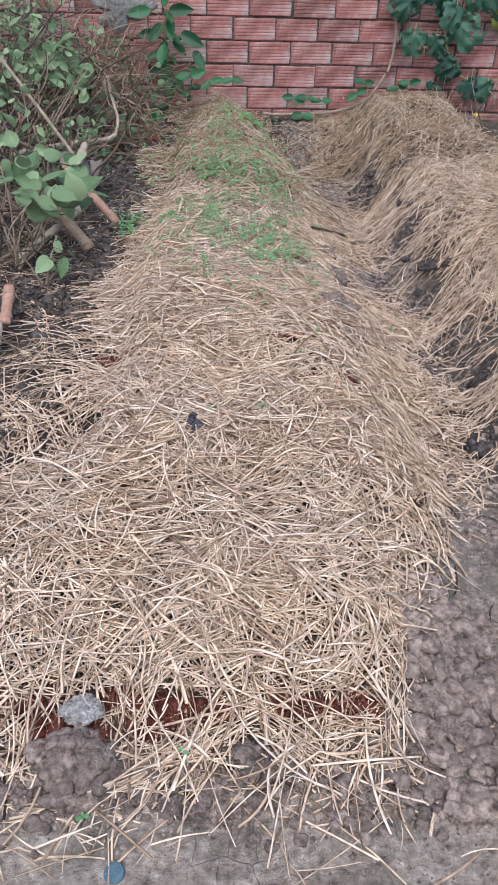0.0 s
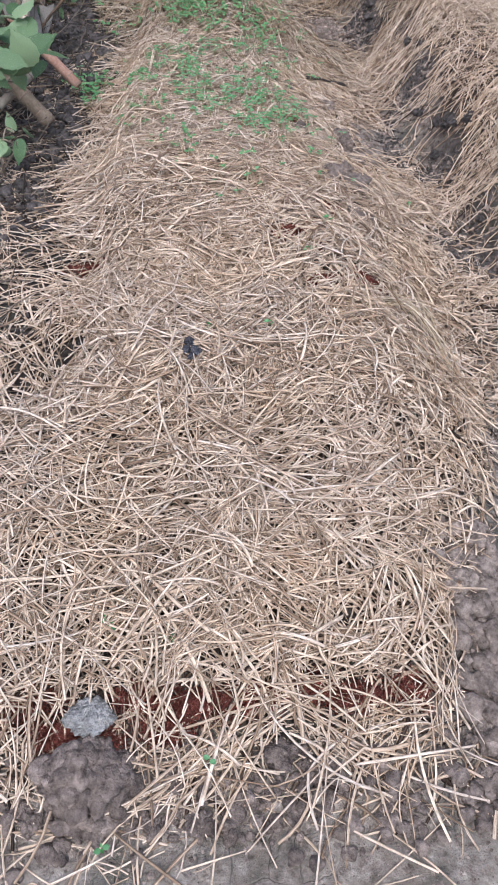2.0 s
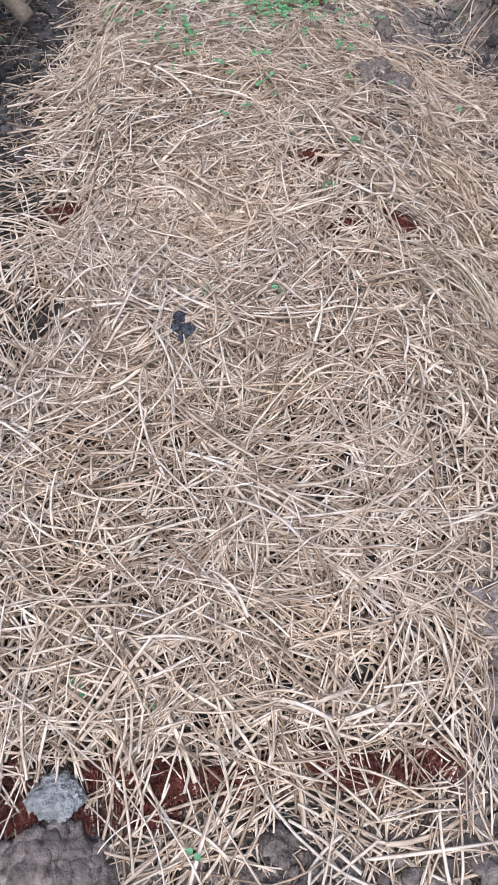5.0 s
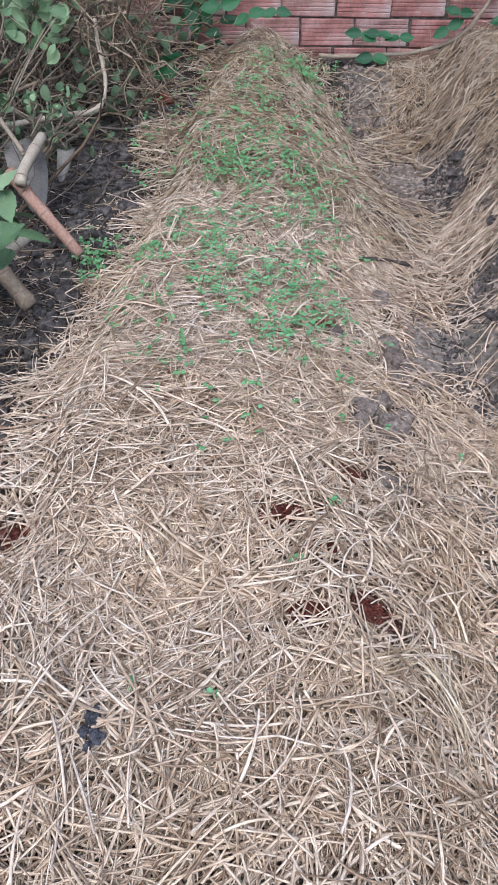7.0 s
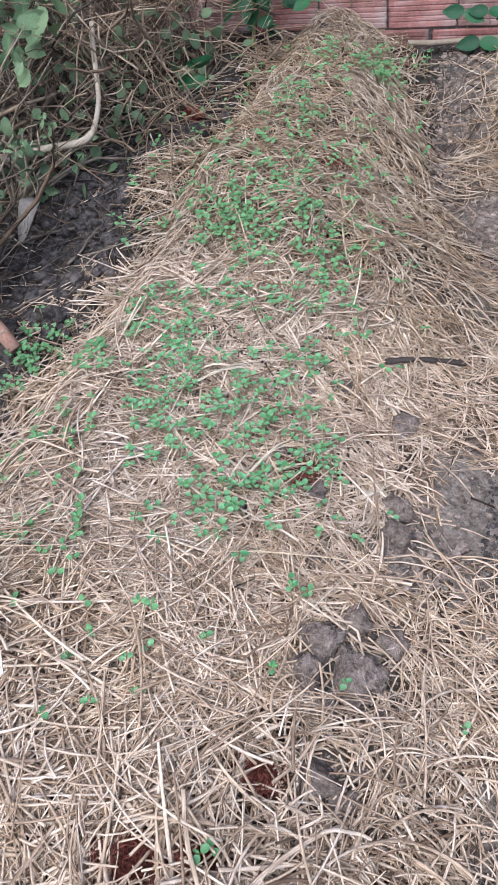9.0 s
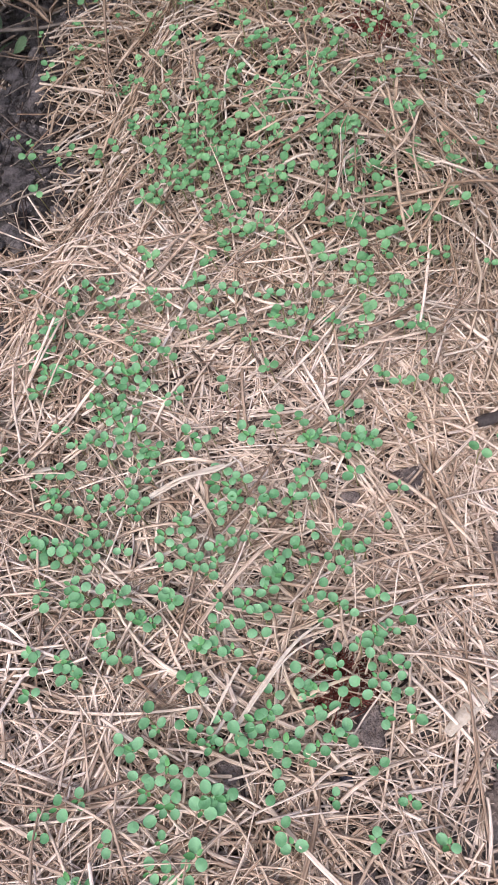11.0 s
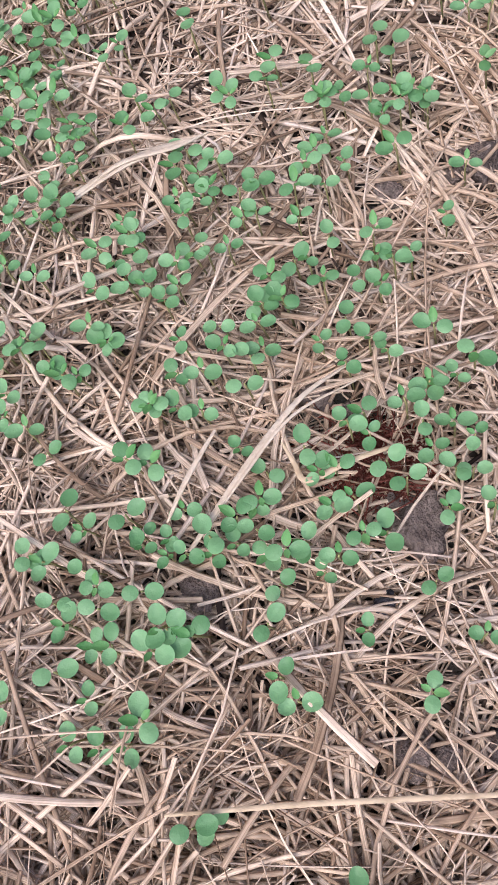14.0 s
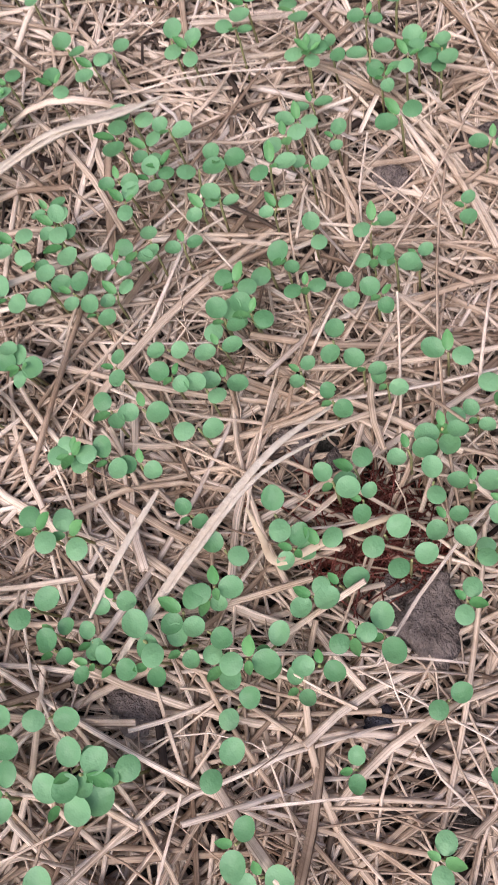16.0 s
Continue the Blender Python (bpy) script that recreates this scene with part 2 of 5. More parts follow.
LITTER = straw_material("twig_litter", [(0.0, (0.038, 0.031, 0.027)), (0.5, (0.108, 0.089, 0.076)), (1.0, (0.248, 0.210, 0.172))])
NODE_BARK = wood_material("node_bark", (0.16, 0.105, 0.08), (0.34, 0.25, 0.19), 40)
VINE = wood_material("vine_bark", (0.181, 0.139, 0.098), (0.320, 0.265, 0.202), 30)
DARK_STICK = wood_material("dark_stick", (0.026, 0.022, 0.019), (0.087, 0.070, 0.061), 40)
HOSE = wood_material("hose_plastic", (0.409, 0.378, 0.304), (0.513, 0.483, 0.400), 12)
BLUE = wood_material("blue_plastic", (0.018, 0.065, 0.105), (0.105, 0.155, 0.175), 60)


# ---- mesh helpers ----
def mesh_ob(name, verts, faces, mat, parent=None, label="", smooth=True):
    me = bpy.data.meshes.new(name)
    me.from_pydata(np.asarray(verts).tolist() if isinstance(verts, np.ndarray) else verts, [], faces)
    me.materials.append(mat)
    if smooth:
        me.polygons.foreach_set("use_smooth", [True] * len(me.polygons))
    ob = new(name, me)
    if parent:
        ob.parent = parent
    return tagged(ob, label)


def quads_ob(name, verts, quads, mat, smooth=True):
    """A mesh of many quads from arrays."""
    me = bpy.data.meshes.new(name)
    me.vertices.add(len(verts))
    me.vertices.foreach_set("co", np.ascontiguousarray(verts, dtype=np.float32).ravel())
    n = len(quads)
    me.loops.add(n * 4)
    me.loops.foreach_set("vertex_index", np.ascontiguousarray(quads, dtype=np.int32).ravel())
    me.polygons.add(n)
    me.polygons.foreach_set("loop_start", np.arange(0, n * 4, 4, dtype=np.int32))
    me.polygons.foreach_set("use_smooth", np.full(n, smooth))
    me.update(calc_edges=True)
    me.materials.append(mat)
    return new(name, me)


def tube(points, radii, sides=8, squash=1.0):
    """Verts and faces of a closed tube along points."""
    pts = [Vector(p) for p in points]
    verts, faces = [], []
    for i, p in enumerate(pts):
        d = (pts[min(i + 1, len(pts) - 1)] - pts[max(i - 1, 0)]).normalized()
        up = Vector((0, 0, 1)) if abs(d.z) < 0.9 else Vector((1, 0, 0))
        u = d.cross(up).normalized()
        v = u.cross(d)
        for k in range(sides):
            a = 2 * math.pi * k / sides
            verts.append(tuple(p + (u * math.cos(a) + v * math.sin(a) * squash) * radii[i]))
    for i in range(len(pts) - 1):
        for k in range(sides):
            a, b = i * sides + k, i * sides + (k + 1) % sides
            faces.append((a, b, b + sides, a + sides))
    faces.append(tuple(range(sides))[::-1])
    faces.append(tuple(range((len(pts) - 1) * sides, len(pts) * sides)))
    return verts, faces


def smooth_path(points, n=6):
    """Catmull-Rom points through the given ones."""
    p = [Vector(q) for q in points]
    p = [p[0] * 2 - p[1]] + p + [p[-1] * 2 - p[-2]]
    out = []
    for i in range(1, len(p) - 2):
        for k in range(n):
            t = k / n
            out.append(0.5 * (2 * p[i] + (p[i + 1] - p[i - 1]) * t + (2 * p[i - 1] - 5 * p[i] + 4 * p[i + 1] - p[i + 2]) * t * t
                              + (3 * p[i] - p[i - 1] - 3 * p[i + 1] + p[i + 2]) * t ** 3))
    return out + [p[-2]]


# ---- the lie of the land ----
BED_Y = [0.50, 0.80, 1.17, 1.33, 1.60, 2.05, 2.50, 2.90, 3.40, 3.95]
BED_LEFT = [-0.80, -0.80, -0.74, -0.44, -0.42, -0.41, -0.39, -0.37, -0.35, -0.31]
BED_RIGHT = [0.28, 0.32, 0.385, 0.385, 0.36, 0.28, 0.25, 0.22, 0.16, 0.05]
BED2_Y = [1.30, 1.50, 1.80, 2.10, 2.40, 2.70, 3.10, 3.60, 3.95]
BED2_LEFT = [0.63, 0.565, 0.62, 0.57, 0.52, 0.47, 0.46, 0.42, 0.40]
BED2_RIGHT = [1.35, 1.35, 1.30, 1.25, 1.22, 1.18, 1.13, 1.08, 1.06]
WALL_TURN = 3.2
ON_WALL = pose(0, 3.957, 0, 0, 0, WALL_TURN)


def wall_y(x):
    return 3.957 + x * math.tan(radians(WALL_TURN))


def step(a, b, x):
    t = np.clip((x - a) / (b - a), 0, 1)
    return t * t * (3 - 2 * t)


WAVES = [(rng.uniform(-1, 1, 2) * k, rng.uniform(0, 6.28), 1.0 / k) for k in (3, 4, 6, 8, 11, 15, 21, 28, 38, 52, 70) for _ in range(4)]


def rough(x, y, lo=0, hi=99):
    z = np.zeros_like(x)
    for k, ph, a in WAVES:
        f = 1 / a
        if lo <= f < hi:
            z = z + a * np.sin(k[0] * x + k[1] * y + ph + 1.5 * np.sin(k[1] * 0.7 * x - k[0] * 0.6 * y))
    return z


def across_bed(x, y):
    xl, xr = np.interp(y, BED_Y, BED_LEFT), np.interp(y, BED_Y, BED_RIGHT)
    wide = step(1.70, 2.05, y) * step(3.4, 3.0, y)
    return step(xl - 0.03, xl + 0.15, x) * step(xr + 0.09 + 0.08 * wide, xr - 0.20 - 0.09 * wide, x) ** (0.75 - 0.15 * wide)


def bed_share(x, y):
    return across_bed(x, y) * step(0.56, 1.15, y) ** 0.85


def bed2_share(x, y):
    xl, xr = np.interp(y, BED2_Y, BED2_LEFT), np.interp(y, BED2_Y, BED2_RIGHT)
    return step(xl - 0.03, xl + 0.20, x) ** 0.8 * step(xr + 0.03, xr - 0.18, x) * step(1.25, 1.6, y)


def height(x, y):
    x, y = np.asarray(x, float), np.asarray(y, float)
    b1, b2 = bed_share(x, y), bed2_share(x, y)
    left = step(-0.10, -0.34, x) * step(1.15, 1.7, y)
    crest = 0.130 + 0.014 * step(1.4, 2.2, y) + 0.048 * step(2.45, 3.1, y)
    z = crest * b1 - 0.012 * np.exp(-((x - 0.09) / 0.07) ** 2 - ((y - 2.45) / 0.10) ** 2)
    z = np.maximum(z, left * (0.100 + 0.05 * step(2.4, 3.7, y)))
    z = np.maximum(z, 0.21 * b2)
    foot = 0.11 * step(-0.42, -0.10, y - wall_y(x)) * step(-1.6, -1.2, x) * step(1.9, 1.4, x)
    z = np.maximum(z, np.where(y > wall_y(x) + 0.02, 0.11, foot) * step(6, 4.4, y))
    near = step(-4, -1, x) * step(5, 2.5, x) * step(-4, -1, y) * step(6, 4.2, y)
    z = z + rough(x, y, 0, 12) * 0.005 * near * (0.4 + b1 + b2)
    patch = step(-0.25, -0.1, x) * step(2.0, 2.15, y) * step(2.85, 2.7, y)
    z = z + rough(x, y, 6, 20) * 0.024 * near * (1 - patch) * np.maximum(b1 * step(0.9, 1.2, y), b2)
    crumbly = step(0.24, 0.34, x) * step(0.55, 0.42, x) * step(1.05, 0.8, y) * step(0.55, 0.7, y)
    z = z + rough(x, y, 12, 99) * (0.010 + 0.012 * np.maximum(left * step(-0.3, -0.45, x), 0.6 * b2) + 0.02 * crumbly) * near
    return z


def z_at(x, y):
    return float(height(x, y))


def spread(a, b, fine, far):
    inner = np.arange(a, b, fine)
    grow = far * np.geomspace(0.002, 1, 26)
    return np.concatenate([(a - grow)[::-1], inner, b + grow])


gx, gy = spread(-1.5, 1.6, 0.011, 300), spread(-0.1, 4.05, 0.011, 300)
X, Y = np.meshgrid(gx, gy)
Z = height(X, Y)
nx = len(gx)
idx = np.arange(nx * len(gy)).reshape(len(gy), nx)
quads = np.stack([idx[:-1, :-1], idx[:-1, 1:], idx[1:, 1:], idx[1:, :-1]], -1).reshape(-1, 4)
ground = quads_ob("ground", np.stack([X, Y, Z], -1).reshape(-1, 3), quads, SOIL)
tagged(ground, "bare grey-brown garden soil with raised beds and trodden paths", "ground", kind="structure")


# ---- straw ----
# hollows where the soil lies open: place and half widths
BARE = [(0.35, 3.27, 0.07, 0.16), (0.40, 2.42, 0.07, 0.12), (0.31, 2.30, 0.045, 0.09), (0.27, 2.075, 0.075, 0.085), (0.285, 1.92, 0.045, 0.04), (0.103, 1.768, 0.040, 0.026),
        (-0.345, 1.715, 0.036, 0.028), (-0.36, 1.46, 0.05, 0.08), (0.11, 0.85, 0.03, 0.022), (-0.27, 0.645, 0.065, 0.06), (-0.268, 0.715, 0.052, 0.045), (0.0, 0.66, 0.036, 0.04), (0.30, 0.80, 0.035, 0.14)]
BARE += [(0.545, 2.63, 0.055, 0.09), (0.565, 2.26, 0.055, 0.09), (0.471, 3.20, 0.055, 0.13), (0.549, 2.91, 0.04, 0.07), (0.632, 1.805, 0.065, 0.065), (0.59, 1.52, 0.07, 0.06), (0.20, 3.90, 0.16, 0.05)]
BARE += [(0.165, 1.782, 0.034, 0.020), (0.244, 1.601, 0.045, 0.026), (0.148, 1.575, 0.030, 0.018), (0.205, 1.893, 0.030, 0.016), (0.17, 1.776, 0.02, 0.012), (0.285, 1.585, 0.03, 0.02)]
BARE += [(0.170, 2.321, 0.024, 0.020), (0.110, 2.378, 0.022, 0.014), (0.071, 2.259, 0.014, 0.012), (0.059, 2.194, 0.014, 0.010), (0.196, 2.208, 0.022, 0.014), (0.163, 2.560, 0.018, 0.020), (0.116, 2.527, 0.014, 0.012), (0.227, 2.22, 0.015, 0.02)]


def in_hollow(x, y, grow=0.62):
    inside = np.zeros(np.shape(x), bool)
    for bx, by, rx, ry in BARE:
        inside |= np.hypot((x - bx) / rx, (y - by) / ry) < grow
    return inside


def cover(x, y):
    """How thickly straw lies at a place, 0 to 1."""
    wx = x + 0.10 * rough(x, y, 8, 40)
    b1 = step(0.02, 0.45, across_bed(wx + 0.05 * step(1.1, 0.9, y), y)) * step(0.555, 0.65, y + 0.06 * rough(x, y, 10, 30)) * (0.55 + 0.45 * step(0.62, 0.80, y))
    b2 = step(0.02, 0.5, bed2_share(x + 0.14 * rough(x, y, 6, 40), y))
    path = 0.75 * step(0.2, 0.3, x) * step(0.75, 0.65, x) * step(1.2, 1.45, y + 0.1 * rough(x, y, 3, 12)) * np.clip(0.8 + 1.6 * rough(x, y, 5, 20), 0.2, 1.3) * (0.55 + 0.45 * step(2.15, 2.0, y))
    corner = 0.9 * step(0.30, 0.36, x) * step(0.5, 0.42, x) * step(2.95, 2.8, y) * step(2.5, 2.62, y)
    fringe = (0.03 + 0.06 * step(0.0, -0.2, x)) * step(0.42, 0.60, y) + 0.006 * step(0.35, 0.45, y)
    litter = (0.10 + 0.14 * step(2.0, 1.6, y)) * step(-0.3, -0.45, x) * step(1.2, 1.4, y)
    c = np.maximum.reduce([b1, b2, path, corner, fringe * step(0.7, 0.3, np.abs(x)), litter])
    for bx, by, rx, ry in BARE:
        c = c * (0.06 + 0.94 * step(0.55, 1.15, np.hypot((x - bx) / rx, (y - by) / ry)))
    # coir shows between the straws along the front
    c = c * (1 - 0.42 * step(0.675, 0.70, y) * step(0.80, 0.755, y) * step(0.30, 0.22, x) * np.clip(0.45 + 4.0 * rough(x, y, 10, 40), 0.0, 1))
    return c * (1 - 0.2 * step(-0.2, -0.05, x) * step(2.12, 2.25, y) * step(2.8, 2.6, y))


def flow(x, y):
    """The direction in which the straw was strewn, as an angle: mostly across the bed, in drifts."""
    return 0.12 + 1.5 * rough(x, y, 2, 9) + 1.2 * rough(x, y, 10, 22)


def thinned(x, y):
    """The mulch is thinner where the seedlings came up."""
    return 1 - 0.5 * step(-0.22, -0.08, x) * step(2.10, 2.22, y) * step(2.85, 2.65, y)


def straw_mesh(name, P, w, flat, mat, r, parts_of=None, sides=6):
    """Hollow straws along the rows of P: blunt, slightly squashed tubes, with a UV map that runs along each."""
    count, rings = P.shape[:2]
    t = np.linspace(-0.5, 0.5, rings)
    T = np.gradient(P, axis=1)
    T /= np.linalg.norm(T, axis=2, keepdims=True) + 1e-9
    roll = r.uniform(-0.9, 0.9, count)[:, None, None] + np.linspace(0, 1, rings)[None, :, None] * r.normal(0, 0.6, count)[:, None, None]
    side = np.cross(T, np.array([0, 0, 1.0]))
    side /= np.linalg.norm(side, axis=2, keepdims=True) + 1e-9
    up = np.cross(side, T)
    U = side * np.cos(roll) + up * np.sin(roll)
    V = up * np.cos(roll) - side * np.sin(roll)
    thin = r.uniform(0.35, 1.0, count)[:, None]
    taper = 1 - (1 - thin) * np.clip(t[None] * 1.4 + 0.1, 0, 0.6)
    ww = w[:, None, None] * taper[:, :, None]
    fl = flat[:, None, None]
    ring = np.stack([P + (U * math.cos(k * 2 * math.pi / sides) + V * math.sin(k * 2 * math.pi / sides) * fl) * ww for k in range(sides)], 2)
    verts = ring.reshape(-1, 3)
    base = np.arange(count)[:, None, None] * rings * sides + np.arange(rings - 1)[None, :, None] * sides
    k = np.arange(sides)[None, None]
    q = np.stack([base + k, base + (k + 1) % sides, base + sides + (k + 1) % sides, base + sides + k], -1).reshape(-1, 4)
    d = np.linalg.norm(np.diff(P, axis=1), axis=2).mean(1)[:, None]
    off = r.uniform(0, 900, count)
    u = np.broadcast_to((np.arange(sides + 1) * 8.8 / sides)[None, None], (count, rings, sides + 1)) + off[:, None, None]
    v = np.broadcast_to((np.arange(rings)[None, :] * d * 28)[:, :, None], (count, rings, sides + 1)) + off[:, None, None]
    uv = np.stack([u, v], -1)
    quad_uv = np.stack([uv[:, :-1, :-1], uv[:, :-1, 1:], uv[:, 1:, 1:], uv[:, 1:, :-1]], 3)
    if parts_of:
        n = rings * sides
        for i in range(count):
            one = quads_ob(name, verts[i * n:(i + 1) * n], q[:(rings - 1) * sides], mat)
            one.data.uv_layers.new(name="along").data.foreach_set("uv", np.ascontiguousarray(quad_uv[i], dtype=np.float32).ravel())
            one.parent = parts_of
        return None
    ob = quads_ob(name, verts, q, mat)
    ob.data.uv_layers.new(name="along").data.foreach_set("uv", np.ascontiguousarray(quad_uv, dtype=np.float32).ravel())
    return ob


def lay_straw(name, count, x0, x1, y0, y1, mat, rings=6, lift=0.028, length=(0.07, 0.25), width=(0.0006, 0.0019), where=cover, along=0.16, curly=0.30, seed=1, parts_of=None, sheaves=0.26, sides=6, messy=1.0):
    """Straws that lie over one another on the ground in drifts and small sheaves, thick where the cover is thick."""
    r = np.random.default_rng(seed)
    got_x, got_y = [], []
    total = 0
    while total < count:
        x, y = r.uniform(x0, x1, count * 2), r.uniform(y0, y1, count * 2)
        k = r.uniform(0, 1, count * 2) < where(x, y)
        got_x.append(x[k]), got_y.append(y[k])
        total += int(k.sum())
    x, y = (np.concatenate(a)[:count] for a in (got_x, got_y))
    ang = np.where(r.uniform(0, 1, count) < along * np.clip(where(x, y), 0.2, 1), flow(x, y) + r.normal(0, 0.45, count), r.uniform(0, math.pi, count))
    lead = r.integers(0, max(1, count // 12), count)
    held = (r.uniform(0, 1, count) < sheaves) & (np.arange(count) >= count // 12)
    turn = r.normal(0, 0.28, count)
    across, lengthwise = r.normal(0, 0.010, count), r.normal(0, 0.035, count)
    hx = x[lead] + np.cos(ang[lead]) * lengthwise - np.sin(ang[lead]) * across
    hy = y[lead] + np.sin(ang[lead]) * lengthwise + np.cos(ang[lead]) * across
    x, y, ang = np.where(held, hx, x), np.where(held, hy, y), np.where(held, ang[lead] + turn, ang)
    c = where(x, y)
    ln = np.exp(r.uniform(np.log(length[0]), np.log(length[1]), count)) * (1 - 0.35 * step(0.16, 0.26, x) * step(2.1, 1.9, y))
    blade = r.uniform(0, 1, count) < 0.14
    w = np.exp(r.uniform(np.log(width[0]), np.log(width[1]), count)) * np.where(blade, 1.35, 1.0) * (1 + 0.28 * step(2.15, 1.7, y))
    flat = np.where(blade, r.uniform(0.10, 0.22, count), r.uniform(0.45, 0.95, count))
    curl = r.normal(0, curly, count)
    kink = np.where(r.uniform(0, 1, count) < 0.15, r.normal(0, 0.7, count), 0)
    t = np.linspace(-0.5, 0.5, rings)
    bend = (flow(x + np.cos(ang) * ln * 0.4, y + np.sin(ang) * ln * 0.4) - flow(x - np.cos(ang) * ln * 0.4, y - np.sin(ang) * ln * 0.4))
    curl = curl + 0.5 * np.clip(bend, -0.9, 0.9)
    a = ang[:, None] + curl[:, None] * t[None] * 2 + np.where(t[None] > 0.1, kink[:, None], 0)
    d = ln[:, None] / (rings - 1)
    px, py = np.cumsum(np.cos(a) * d, 1), np.cumsum(np.sin(a) * d, 1)
    px += (x - px.mean(1))[:, None]
    py += (y - py.mean(1))[:, None]
    py = np.minimum(py, wall_y(px) - 0.012)
    # few straws reach across a hollow
    keep = (in_hollow(px, py).sum(1) == 0) | (r.uniform(0, 1, count) < 0.30)
    px, py, x, y, c, w, flat, held, lead, count = px[keep], py[keep], x[keep], y[keep], c[keep], w[keep], flat[keep], held[keep], lead[keep], int(keep.sum())
    g = height(px, py)
    lin = g[:, :1] + (g[:, -1:] - g[:, :1]) * (t[None] + 0.5)
    own = r.uniform(0, 1, keep.size)
    level = np.where(held, np.clip(own[lead] + r.normal(0, 0.15, count), 0, 1), own[:count])
    layer = (0.10 + 0.90 * level) * lift * np.clip(c, 0.10, 1) * np.clip(1 + 1.3 * rough(x, y, 8, 30), 0.35, 1.9) * thinned(x, y)
    tilt = messy * (r.normal(0, 0.006, count) + np.where(r.uniform(0, 1, count) < 0.05, r.normal(0, 0.016, count), 0))
    arch = messy * r.normal(0.001, 0.004, count)
    pz = np.maximum(0.6 * g + 0.4 * lin, g - 0.002) + layer[:, None] + tilt[:, None] * t[None] * 2 * c[:, None] + arch[:, None] * (1 - 4 * t[None] ** 2)
    pz = np.maximum(pz, g + 0.0012)
    return straw_mesh(name, np.stack([px, py, pz], -1), w, flat, mat, r, parts_of, sides)


rotten_shade = lay_straw("rotting_straw", 8500, -0.80, 1.2, 0.60, 3.95, STRAW_ROTTEN_SHADE, rings=5, lift=0.009, length=(0.03, 0.14), width=(0.0008, 0.0024), along=0.1, seed=2, sides=4)
tagged(rotten_shade, "rotting straw and chaff beneath the fresh mulch, darkened as gap shade", "straw", kind="stuff")
mulch = lay_straw("straw_mulch", 16000, -0.85, 0.42, 0.50, 2.80, STRAW, rings=8, seed=3, messy=1.5, lift=0.036)
tagged(mulch, "thick layer of pale dry rice straw spread over the garden bed", "straw", kind="stuff")
lay_straw("straw_stem", 280, -0.18, 0.24, 2.12, 2.72, STRAW_ONE, rings=9, lift=0.034, length=(0.09, 0.30), width=(0.0007, 0.0020), seed=12, parts_of=mulch, sheaves=0.2)
fibres = lay_straw("straw_fibres", 2600, -0.3, 0.30, 2.0, 2.9, STRAW, rings=7, lift=0.030, length=(0.04, 0.2), width=(0.0003, 0.0007), along=0.3, curly=0.55, seed=9, sides=4)
tagged(fibres, "fine curled straw fibres caught in the mulch", "straw", kind="stuff")
mulch_fine = lay_straw("straw_mulch", 2000, -0.24, 0.28, 2.02, 2.78, STRAW, rings=7, lift=0.020, length=(0.05, 0.2), width=(0.0007, 0.0015), curly=0.45, seed=19)
mulch_low = lay_straw("straw_mulch", 5200, -0.36, 0.44, 1.25, 2.22, STRAW, rings=7, lift=0.016, length=(0.05, 0.2), width=(0.0009, 0.0020), curly=0.4, seed=29)
tagged(mulch_low, "flattened pale straw pressed down under the loose mulch", "straw", kind="stuff")
tagged(mulch_fine, "thinner broken straw among the seedlings", "straw", kind="stuff")
mulch_back = lay_straw("straw_mulch", 7000, -0.42, 0.42, 2.70, 3.98, STRAW_OLD, rings=5, length=(0.05, 0.17), seed=4, sides=5, along=0.12, sheaves=0.25, messy=1.8)
tagged(mulch_back, "golden-brown straw over the back of the bed below the wall", "straw", kind="stuff")
mulch_path = lay_straw("straw_mulch", 5400, 0.40, 1.36, 1.10, 2.15, STRAW, rings=6, length=(0.05, 0.18), seed=15, sides=5, along=0.15, messy=1.5)
tagged(mulch_path, "thin pale straw trodden into the path between the beds", "straw", kind="stuff")
mulch_side = lay_straw("straw_mulch", 6300, 0.42, 1.36, 2.05, 3.0, STRAW, rings=5, length=(0.04, 0.14), seed=5, sides=5, along=0.12, sheaves=0.25, lift=0.036, messy=2.4)
tagged(mulch_side, "pale straw heaped over the higher neighbouring garden bed", "straw", kind="stuff")
mulch_corner = lay_straw("straw_mulch", 4800, 0.42, 1.36, 2.9, 4.0, STRAW_OLD, rings=5, length=(0.04, 0.14), seed=25, sides=5, along=0.12, sheaves=0.25, lift=0.036, messy=2.4)
tagged(mulch_corner, "golden-brown straw on the higher bed below the wall", "straw", kind="stuff")
loose = lay_straw("loose_straw", 900, -1.2, 0.9, 0.25, 3.6, STRAW, lift=0.008, length=(0.03, 0.17), sheaves=0.1,
                  where=lambda x, y: np.where(cover(x, y) < 0.5, np.maximum(cover(x, y), 0.03), 0), seed=6)
tagged(loose, "single straws scattered on the bare soil", "straw", kind="stuff")


